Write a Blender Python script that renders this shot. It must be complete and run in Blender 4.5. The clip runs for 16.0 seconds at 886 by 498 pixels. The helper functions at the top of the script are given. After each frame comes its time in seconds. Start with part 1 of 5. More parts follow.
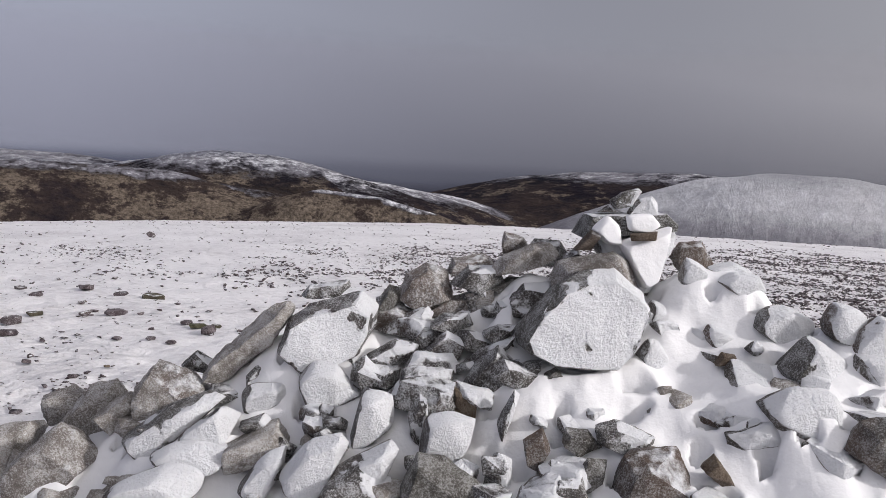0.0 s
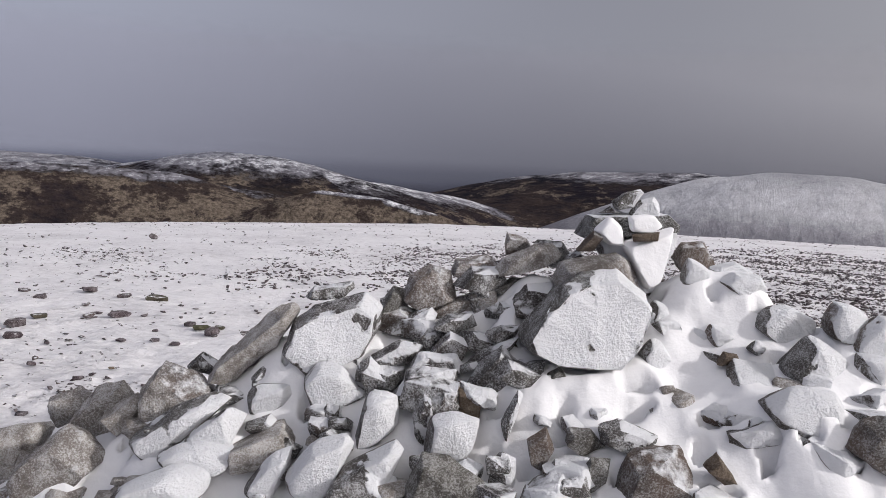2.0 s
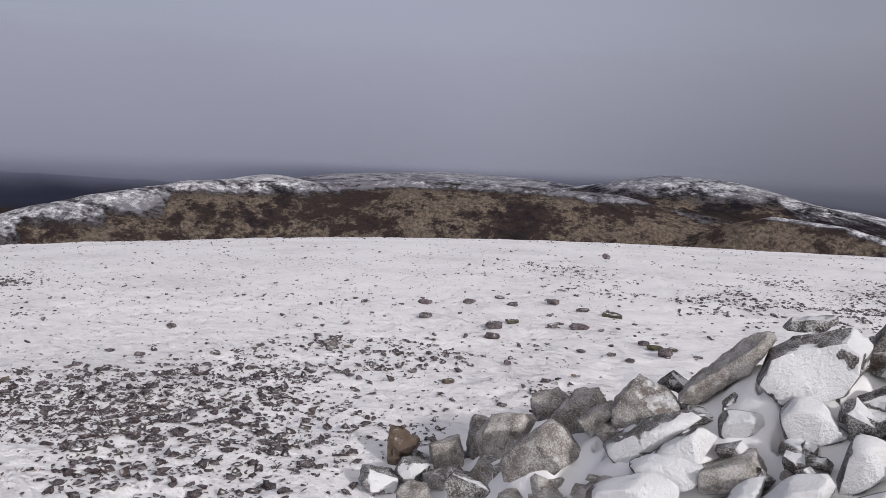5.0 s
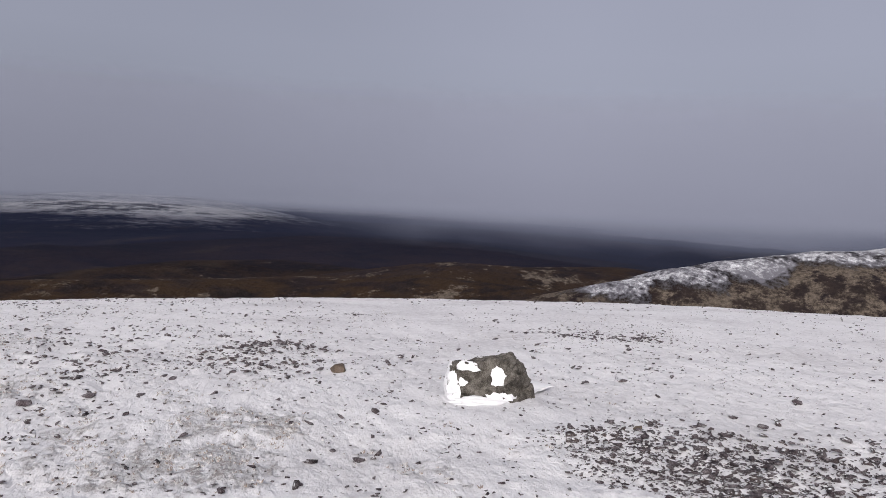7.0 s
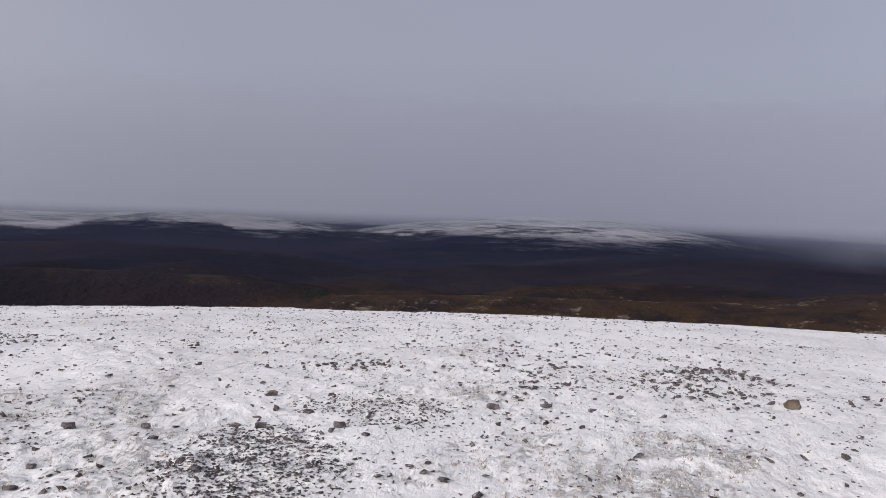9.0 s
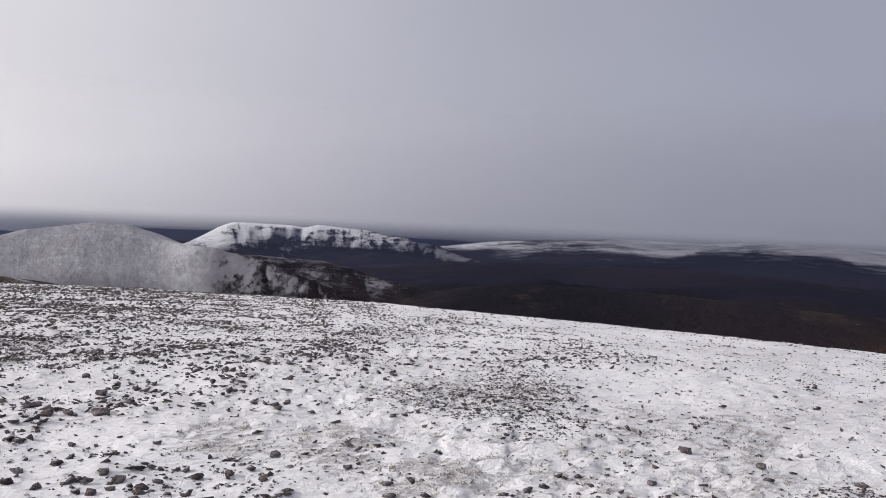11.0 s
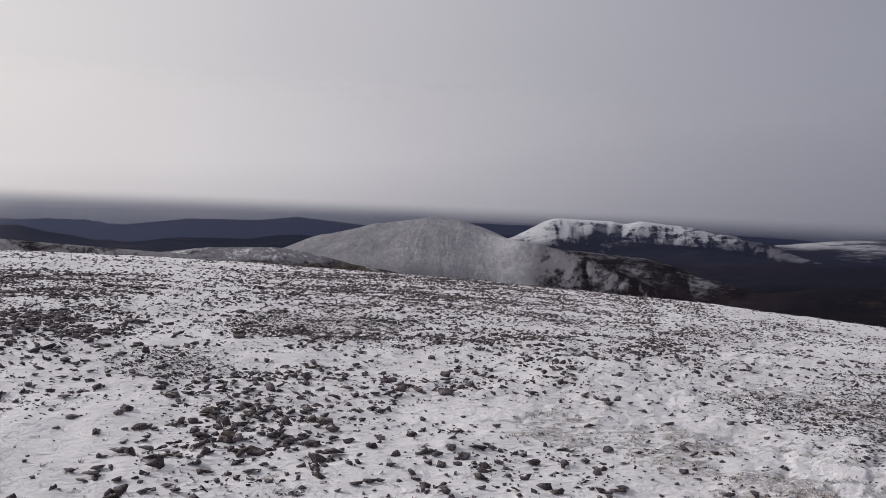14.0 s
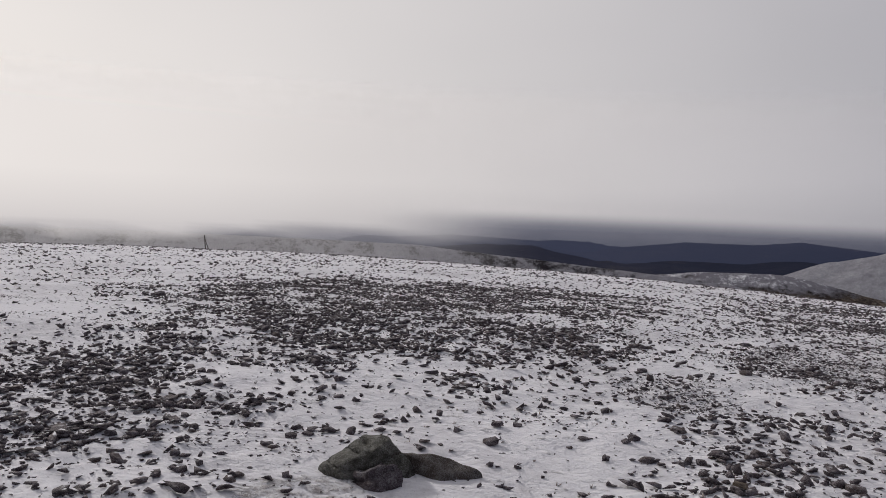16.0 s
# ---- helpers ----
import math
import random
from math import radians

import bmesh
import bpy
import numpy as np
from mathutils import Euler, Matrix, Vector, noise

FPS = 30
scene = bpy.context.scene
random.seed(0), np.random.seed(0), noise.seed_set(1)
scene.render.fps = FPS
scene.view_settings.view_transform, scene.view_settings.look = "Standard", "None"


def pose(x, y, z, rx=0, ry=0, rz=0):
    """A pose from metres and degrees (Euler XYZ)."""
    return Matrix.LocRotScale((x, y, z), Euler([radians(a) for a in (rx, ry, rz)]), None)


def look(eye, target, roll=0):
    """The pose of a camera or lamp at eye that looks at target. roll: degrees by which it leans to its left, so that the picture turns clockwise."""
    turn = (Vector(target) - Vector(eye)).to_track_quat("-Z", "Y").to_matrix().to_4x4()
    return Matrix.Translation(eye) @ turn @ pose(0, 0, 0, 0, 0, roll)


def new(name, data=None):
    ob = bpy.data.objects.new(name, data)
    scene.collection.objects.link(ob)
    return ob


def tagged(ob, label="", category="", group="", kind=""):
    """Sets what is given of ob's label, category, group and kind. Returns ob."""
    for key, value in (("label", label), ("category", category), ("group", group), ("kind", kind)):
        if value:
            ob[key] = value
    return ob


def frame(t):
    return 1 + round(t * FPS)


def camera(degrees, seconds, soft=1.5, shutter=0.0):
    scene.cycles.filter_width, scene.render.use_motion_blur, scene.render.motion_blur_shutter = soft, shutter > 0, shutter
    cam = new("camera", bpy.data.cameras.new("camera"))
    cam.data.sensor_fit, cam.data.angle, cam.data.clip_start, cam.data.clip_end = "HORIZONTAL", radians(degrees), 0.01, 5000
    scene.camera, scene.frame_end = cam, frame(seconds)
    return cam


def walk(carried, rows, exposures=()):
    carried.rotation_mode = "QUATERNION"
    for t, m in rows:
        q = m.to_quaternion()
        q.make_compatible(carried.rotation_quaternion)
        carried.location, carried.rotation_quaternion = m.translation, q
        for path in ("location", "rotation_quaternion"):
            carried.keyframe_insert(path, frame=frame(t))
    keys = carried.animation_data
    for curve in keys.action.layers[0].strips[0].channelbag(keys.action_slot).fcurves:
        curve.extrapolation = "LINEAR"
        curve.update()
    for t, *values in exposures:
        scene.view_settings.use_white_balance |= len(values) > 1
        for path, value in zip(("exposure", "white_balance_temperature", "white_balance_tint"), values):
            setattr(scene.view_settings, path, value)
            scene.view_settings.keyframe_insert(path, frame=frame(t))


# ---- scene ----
EYE = 1.65


def aim(x, y, z, yaw, pitch, roll):
    """The camera at x, y, z, turned yaw degrees to its left from +y."""
    a, p = radians(yaw), radians(pitch)
    ahead = Vector((-math.sin(a) * math.cos(p), math.cos(a) * math.cos(p), math.sin(p)))
    return look(Vector((x, y, z)), Vector((x, y, z)) + ahead, roll)


cam = camera(58.16, 16.0, soft=0.5)
walk(cam, [
    (0.0, aim(-0.000, -0.000, 1.650, 0.00, -6.63, 2.74)),
    (0.5, aim(-0.001, 0.002, 1.656, -0.21, -6.51, 2.61)),
    (1.0, aim(-0.021, -0.023, 1.660, -0.36, -6.49, 2.51)),
    (1.5, aim(-0.032, -0.030, 1.654, -0.28, -6.53, 2.55)),
    (2.0, aim(-0.008, -0.024, 1.656, 0.11, -6.60, 2.50)),
    (2.5, aim(0.011, 0.011, 1.649, 0.79, -6.53, 2.45)),
    (3.0, aim(0.012, 0.020, 1.650, 2.57, -6.31, 2.29)),
    (3.2, aim(0.009, 0.012, 1.656, 3.66, -6.21, 2.22)),
    (3.5, aim(0.002, 0.000, 1.656, 5.97, -6.13, 2.17)),
    (3.8, aim(-0.016, -0.031, 1.657, 9.49, -6.16, 2.19)),
    (4.1, aim(-0.040, -0.073, 1.658, 14.01, -6.24, 2.25)),
    (4.4, aim(-0.066, -0.119, 1.658, 19.32, -6.32, 2.32)),
    (4.7, aim(-0.090, -0.161, 1.659, 25.20, -6.34, 2.36)),
    (5.0, aim(-0.108, -0.191, 1.660, 31.43, -6.25, 2.35)),
    (5.3, aim(-0.114, -0.203, 1.660, 37.79, -5.99, 2.23)),
    (5.5, aim(-0.150, -0.242, 1.659, 42.03, -5.75, 2.12)),
    (6.0, aim(-0.176, -0.284, 1.666, 52.65, -4.92, 1.94)),
    (6.5, aim(-0.192, -0.240, 1.667, 63.70, -3.86, 2.13)),
    (7.0, aim(-0.184, -0.229, 1.655, 74.40, -3.21, 2.50)),
    (7.5, aim(-0.178, -0.290, 1.649, 83.95, -2.90, 2.66)),
    (8.0, aim(-0.187, -0.350, 1.646, 90.69, -2.85, 2.48)),
    (8.5, aim(-0.212, -0.402, 1.647, 96.53, -2.81, 2.12)),
    (9.0, aim(-0.187, -0.490, 1.644, 104.03, -2.71, 1.96)),
    (9.5, aim(-0.166, -0.587, 1.639, 113.95, -2.54, 1.99)),
    (10.0, aim(-0.224, -0.663, 1.636, 125.68, -2.31, 2.28)),
    (10.2, aim(-0.257, -0.666, 1.631, 130.75, -2.17, 2.33)),
    (10.5, aim(-0.254, -0.660, 1.632, 137.62, -2.05, 2.41)),
    (10.8, aim(-0.246, -0.644, 1.636, 143.10, -2.05, 2.47)),
    (11.1, aim(-0.235, -0.623, 1.641, 147.37, -2.16, 2.52)),
    (11.4, aim(-0.222, -0.599, 1.647, 150.58, -2.34, 2.55)),
    (11.7, aim(-0.211, -0.578, 1.652, 152.92, -2.55, 2.57)),
    (12.0, aim(-0.203, -0.562, 1.656, 154.55, -2.78, 2.57)),
    (12.3, aim(-0.200, -0.556, 1.658, 155.63, -2.99, 2.54)),
    (12.5, aim(-0.215, -0.577, 1.652, 156.21, -3.12, 2.52)),
    (13.0, aim(-0.237, -0.567, 1.647, 158.58, -3.32, 2.52)),
    (13.5, aim(-0.232, -0.583, 1.638, 162.58, -3.44, 2.56)),
    (14.0, aim(-0.134, -0.676, 1.629, 168.81, -3.39, 2.53)),
    (14.5, aim(-0.010, -0.794, 1.652, 177.31, -3.21, 2.41)),
    (15.0, aim(0.039, -0.857, 1.659, 186.79, -3.03, 2.35)),
    (15.5, aim(0.014, -0.910, 1.663, 195.94, -2.95, 2.28)),
    (16.0, aim(0.027, -0.935, 1.659, 203.42, -3.18, 2.36)),
], exposures=[(0.0, 0.0), (3.2, 0.0), (5.5, -0.02), (8.5, 0.06), (10.0, 0.18), (12.5, -0.18), (14.5, -0.42), (16.0, -0.58)])

# ---- world, sun ----
SUN_AZ, SUN_EL = 247.0, 24.0          # degrees to the left of +y, and above the horizon


def toward(az, el=0.0):
    a, e = radians(az), radians(el)
    return Vector((-math.sin(a) * math.cos(e), math.cos(a) * math.cos(e), math.sin(e)))


class Nodes:
    """Short hand for wiring shader nodes."""

    def __init__(self, tree):
        self.tree = tree
        tree.nodes.clear()

    def add(self, kind, props=None, **inputs):
        n = self.tree.nodes.new(kind)
        for k, v in (props or {}).items():
            setattr(n, k, v)
        for k, v in inputs.items():
            self.put(n, k.replace("_", " "), v)
        return n

    def put(self, n, key, v):
        sock = n.inputs[int(key)] if key.isdigit() else n.inputs[key]
        if isinstance(v, bpy.types.NodeSocket):
            self.tree.links.new(v, sock)
        else:
            sock.default_value = v

    def math(self, op, a, b=0.0, c=0.0, clamp=False):
        n = self.tree.nodes.new("ShaderNodeMath")
        n.operation, n.use_clamp = op, clamp
        for i, v in enumerate((a, b, c)):
            self.put(n, str(i), v)
        return n.outputs[0]

    def vmath(self, op, a, b=(0, 0, 0)):
        n = self.tree.nodes.new("ShaderNodeVectorMath")
        n.operation = op
        self.put(n, "0", a)
        self.put(n, "1", b)
        return n.outputs["Value"] if op in ("DOT_PRODUCT", "LENGTH") else n.outputs[0]

    def mix(self, f, a, b, blend="MIX"):
        n = self.tree.nodes.new("ShaderNodeMix")
        n.data_type, n.blend_type = "RGBA", blend
        self.put(n, "0", f)
        self.put(n, "6", a)
        self.put(n, "7", b)
        return n.outputs[2]

    def step(self, v, lo, hi, a=0.0, b=1.0):
        n = self.tree.nodes.new("ShaderNodeMapRange")
        n.interpolation_type = "SMOOTHSTEP"
        for i, w in enumerate((v, lo, hi, a, b)):
            self.put(n, str(i), w)
        return n.outputs[0]

    def noise(self, vec, scale, detail=4.0, rough=0.55, out=0):
        n = self.tree.nodes.new("ShaderNodeTexNoise")
        self.put(n, "Vector", vec)
        self.put(n, "Scale", scale)
        self.put(n, "Detail", detail)
        self.put(n, "Roughness", rough)
        return n.outputs[out]

    def scaled(self, vec, s):
        return self.vmath("MULTIPLY", vec, s)


def rgb(r, g, b):
    return (r, g, b, 1.0)


def cloud_group():
    """The colour of the overcast sky in a direction: pale and warm round the veiled sun, slate grey away from it and towards the horizon."""
    g = bpy.data.node_groups.new("overcast", "ShaderNodeTree")
    g.interface.new_socket("Direction", in_out="INPUT", socket_type="NodeSocketVector")
    g.interface.new_socket("Color", in_out="OUTPUT", socket_type="NodeSocketColor")
    w = Nodes(g)
    way = w.vmath("NORMALIZE", w.add("NodeGroupInput").outputs[0])
    flat = w.vmath("NORMALIZE", w.vmath("MULTIPLY", way, (1, 1, 0.35)))
    near_sun = w.vmath("DOT_PRODUCT", flat, toward(SUN_AZ, 8))
    up = w.add("ShaderNodeSeparateXYZ", Vector=way).outputs[2]
    glow = w.math("POWER", w.math("MULTIPLY_ADD", near_sun, 0.5, 0.5, clamp=True), 2.25)
    bright = w.mix(glow, rgb(0.352, 0.362, 0.455), rgb(1.22, 1.15, 1.11))
    # a bank of thicker cloud stands to the north
    north = w.vmath("DOT_PRODUCT", flat, toward(-38, 0))
    bank = w.step(north, 0.35, 0.98)
    bright = w.mix(w.math("MULTIPLY", bank, 0.47), bright, rgb(0.02, 0.02, 0.028))
    west = w.step(w.vmath("DOT_PRODUCT", flat, toward(118, 0)), 0.60, 1.0)
    bright = w.mix(w.math("MULTIPLY", west, 0.22), bright, rgb(0.10, 0.105, 0.14))
    # the cloud darkens towards the horizon, least of all under the sun
    low = w.mix(w.step(near_sun, -0.3, 0.9), rgb(0.66, 0.66, 0.68), rgb(0.80, 0.80, 0.82))
    low = w.mix(bank, low, rgb(0.36, 0.36, 0.40))
    dark = w.mix(1.0, bright, low, "MULTIPLY")
    reach = w.step(near_sun, -0.9, 0.7, 0.22, 0.06)
    h = w.math("DIVIDE", w.math("ADD", up, 0.035), reach, clamp=True)
    h = w.math("POWER", h, 0.7)
    col = w.mix(h, dark, bright)
    soft = w.noise(w.scaled(way, (1.0, 1.0, 2.2)), 1.7, 3.0, 0.5)
    col = w.mix(1.0, col, w.mix(soft, rgb(0.90, 0.90, 0.90), rgb(1.10, 1.10, 1.10)), "MULTIPLY")
    w.add("NodeGroupOutput", Color=col)
    return g


OVERCAST = cloud_group()


def make_world():
    world = bpy.data.worlds.new("overcast_sky")
    scene.world = world
    world.use_nodes = True
    w = Nodes(world.node_tree)
    sky = w.add("ShaderNodeTexSky", {"sky_type": "NISHITA", "sun_disc": False, "sun_elevation": radians(SUN_EL), "sun_rotation": radians(-SUN_AZ)})
    way = w.add("ShaderNodeTexCoord").outputs["Generated"]
    cloud = w.add("ShaderNodeGroup", {"node_tree": OVERCAST}, Direction=way).outputs[0]
    thin = w.mix(0.06, cloud, w.mix(1.0, sky.outputs[0], rgb(0.1, 0.1, 0.1), "MULTIPLY"))
    bg = w.add("ShaderNodeBackground", Color=thin, Strength=1.0)
    w.add("ShaderNodeOutputWorld", Surface=bg.outputs[0])


make_world()
sun = new("sun", bpy.data.lights.new("sun", "SUN"))
sun.data.energy, sun.data.angle, sun.data.color = 2.8, radians(2.5), (1.0, 0.955, 0.935)
sun.matrix_world = look(toward(SUN_AZ, SUN_EL) * 100, (0, 0, 0))

# ---- materials ----
def material(name):
    m = bpy.data.materials.new(name)
    m.use_nodes = True
    return m, Nodes(m.node_tree)


def finish(w, color, rough, bump=None, height=0.02, strength=1.0, metal=0.0, sub=0.0):
    args = dict(Base_Color=color, Roughness=rough, Metallic=metal)
    s = w.add("ShaderNodeBsdfPrincipled", **args)
    s.inputs["Specular IOR Level"].default_value = 0.3
    if bump is not None:
        b = w.add("ShaderNodeBump", Strength=strength, Distance=height, Height=bump)
        w.put(s, "Normal", b.outputs[0])
    w.add("ShaderNodeOutputMaterial", Surface=s.outputs[0])
    return s


def attribute(w, name):
    return w.add("ShaderNodeAttribute", {"attribute_name": name}).outputs["Fac"]


SNOW = rgb(0.74, 0.75, 0.78)


def summit_material():
    """Wind-packed snow over frozen turf and grit."""
    m, w = material("summit_snow")
    p = w.add("ShaderNodeNewGeometry").outputs["Position"]
    bare = attribute(w, "bare")
    drift = w.noise(w.scaled(p, (0.9, 1.3, 1.0)), 0.8, 5.0, 0.6)
    clump = w.noise(p, 3.4, 5.0, 0.65)
    grain = w.noise(p, 34.0, 6.0, 0.8)
    grit = w.noise(p, 21.0, 4.0, 0.75)
    crust = w.noise(w.scaled(p, (1.0, 1.5, 1.0)), 8.0, 5.0, 0.68)
    # frozen turf with rime on every blade
    turf = w.step(w.math("ADD", w.math("MULTIPLY_ADD", w.math("SUBTRACT", clump, 0.5), 1.6, attribute(w, "turf")), w.math("MULTIPLY", w.math("SUBTRACT", crust, 0.5), 3.2)), 0.45, 1.15)
    blade = w.mix(w.step(w.noise(p, 17.0, 5.0, 0.85), 0.45, 0.56), rgb(0.82, 0.80, 0.80), rgb(0.34, 0.29, 0.275))
    soft = w.math("ADD", w.math("MULTIPLY", w.noise(p, 0.45, 5.0, 0.6), 0.6), w.math("MULTIPLY", crust, 0.6))
    soft = w.math("SUBTRACT", soft, 0.1)
    white = w.mix(w.step(soft, 0.42, 0.70), rgb(0.81, 0.80, 0.82), rgb(0.61, 0.595, 0.615))
    col = w.mix(w.math("MULTIPLY", turf, 0.70), white, blade)
    # grit where the wind has stripped it
    show = w.math("ADD", w.math("MULTIPLY", grit, 1.0), w.math("MULTIPLY", bare, 0.10))
    show = w.math("MULTIPLY_ADD", clump, 0.35, show)
    col = w.mix(w.step(show, 0.82, 0.95, 0.0, 0.8), col, w.mix(grain, rgb(0.035, 0.030, 0.029), rgb(0.16, 0.14, 0.13)))
    relief = w.math("MULTIPLY", w.math("MULTIPLY", grain, turf), 0.5)
    relief = w.math("MULTIPLY_ADD", drift, 0.8, relief)
    relief = w.math("MULTIPLY_ADD", clump, 0.35, relief)
    relief = w.math("MULTIPLY_ADD", crust, 0.42, relief)
    relief = w.math("MULTIPLY_ADD", w.noise(w.scaled(p, (1.0, 1.7, 1.0)), 19.0, 4.0, 0.7), 0.26, relief)
    finish(w, col, 0.92, relief, 0.07, 1.0)
    return m


def hill_material():
    """Heather, grass and scree, with snow lying thin on the tops; cloud shade is put into the colours."""
    m, w = material("moor")
    p = w.add("ShaderNodeNewGeometry").outputs["Position"]
    # heather burns, flushes and gullies run down towards the summit's foot: bearing, distance, height
    flat = w.vmath("MULTIPLY", p, (1, 1, 0))
    bearing = w.math("ARCTAN2", w.vmath("DOT_PRODUCT", flat, toward(190)), w.vmath("DOT_PRODUCT", flat, toward(100)))
    high = w.add("ShaderNodeSeparateXYZ", Vector=p).outputs[2]
    p = w.add("ShaderNodeCombineXYZ", X=w.math("MULTIPLY", bearing, 1300.0), Y=w.math("MULTIPLY", w.vmath("LENGTH", flat), 0.75), Z=w.math("MULTIPLY", high, 0.7)).outputs[0]
    snow, grass, red = attribute(w, "snow"), attribute(w, "grass"), attribute(w, "red")
    big = w.noise(p, 0.006, 5.0, 0.6)
    mid = w.noise(p, 0.042, 5.0, 0.65)
    fine = w.noise(p, 0.14, 6.0, 0.78)
    # cloud shadow over the moors put into the colour: near black and bluish
    shaded_heather = w.mix(fine, rgb(0.0030, 0.0032, 0.0055), rgb(0.0150, 0.0140, 0.0200))
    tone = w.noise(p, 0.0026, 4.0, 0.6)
    shaded_heather = w.mix(w.step(tone, 0.36, 0.64), shaded_heather, w.mix(1.0, shaded_heather, rgb(2.2, 1.7, 1.5), "MULTIPLY"))
    # burnt strips and grassy flushes, which also stand in for lit and shaded relief
    sward = w.noise(w.scaled(p, (1.0, 1.0, 2.5)), 0.0075, 5.0, 0.68)
    shaded_heather = w.mix(w.step(sward, 0.55, 0.70), shaded_heather, w.mix(fine, rgb(0.0080, 0.0066, 0.0064), rgb(0.062, 0.048, 0.039)))
    shaded_heather = w.mix(w.step(w.math("MULTIPLY_ADD", w.math("SUBTRACT", w.math("MULTIPLY", w.math("ADD", big, mid), 0.5), 0.5), 1.3, grass), 0.02, 0.26), shaded_heather, w.mix(fine, rgb(0.012, 0.009, 0.009), rgb(0.062, 0.046, 0.041)))
    burn = w.noise(w.scaled(p, (1.0, 1.4, 1.0)), 0.0125, 5.0, 0.7)
    shaded_heather = w.mix(w.math("MULTIPLY", red, w.step(burn, 0.40, 0.58, 0.25, 1.0)), shaded_heather, w.mix(fine, rgb(0.010, 0.0065, 0.005), rgb(0.070, 0.044, 0.027)))
    straw = w.mix(w.step(fine, 0.3, 0.7), rgb(0.045, 0.036, 0.029), rgb(0.200, 0.162, 0.130))
    patch = w.math("ADD", w.math("MULTIPLY", mid, 1.0), w.math("MULTIPLY", fine, 0.6))
    patch = w.math("MULTIPLY_ADD", w.noise(p, 0.011, 5.0, 0.66), 1.8, patch)
    patch = w.math("ADD", patch, w.math("MULTIPLY", grass, 1.4))
    col = w.mix(w.step(patch, 1.92, 2.16), shaded_heather, straw)
    # snow lies in streaks; thin and broken at its lower edge
    lay = w.math("MULTIPLY_ADD", w.math("SUBTRACT", big, 0.5), w.step(grass, -0.05, -0.13, 1.0, 1.4), 0.5)
    lay = w.math("MULTIPLY_ADD", w.math("SUBTRACT", mid, 0.5), 1.15, lay)
    lay = w.math("MULTIPLY_ADD", w.math("SUBTRACT", fine, 0.5), 1.1, lay)
    streak = w.noise(w.scaled(p, (0.004, 0.004, 0.085)), 1.0, 3.0, 0.6)
    lay = w.math("MULTIPLY_ADD", w.math("SUBTRACT", streak, 0.5), w.step(grass, 0.0, -0.2, 0.5, 1.0), lay)
    # gullies on the steep flanks
    crag = attribute(w, "crag")
    ribs = w.noise(w.scaled(p, (0.085, 0.012, 0.030)), 1.0, 5.0, 0.7)
    lay = w.math("MULTIPLY_ADD", w.math("MULTIPLY", w.math("SUBTRACT", ribs, 0.50), crag), 2.2, lay)
    even = w.math("MULTIPLY", w.step(grass, 0.02, 0.045), w.step(grass, 0.10, 0.06))
    lay = w.math("MULTIPLY_ADD", w.math("SUBTRACT", lay, 0.5), w.step(even, 0.0, 1.0, 1.0, 0.30), 0.5)
    cover = w.step(w.math("ADD", w.math("MULTIPLY", snow, 1.1), lay), 0.80, 1.16)
    deep = w.math("ADD", snow, w.step(grass, -0.02, -0.2, 0.0, 0.36))
    # thin snow is greyer; on the near dome this grey also holds cloud shade
    white = w.mix(w.step(w.math("MULTIPLY_ADD", w.math("ADD", w.math("SUBTRACT", fine, 0.5), w.math("SUBTRACT", mid, 0.5)), w.step(grass, 0.07, 0.14, 0.2, 1.1), deep), 0.56, 1.02), rgb(0.180, 0.175, 0.200), rgb(0.86, 0.87, 0.90))
    col = w.mix(cover, col, white)
    rough_ground = w.math("MULTIPLY", sward, w.step(cover, 0.0, 1.0, 5.0, 0.25))
    ground = finish(w, col, 0.95, w.math("ADD", rough_ground, w.math("ADD", mid, w.math("MULTIPLY", fine, 0.5))), 5.0, 0.8)
    ground.inputs["Specular IOR Level"].default_value = 0.04
    return m


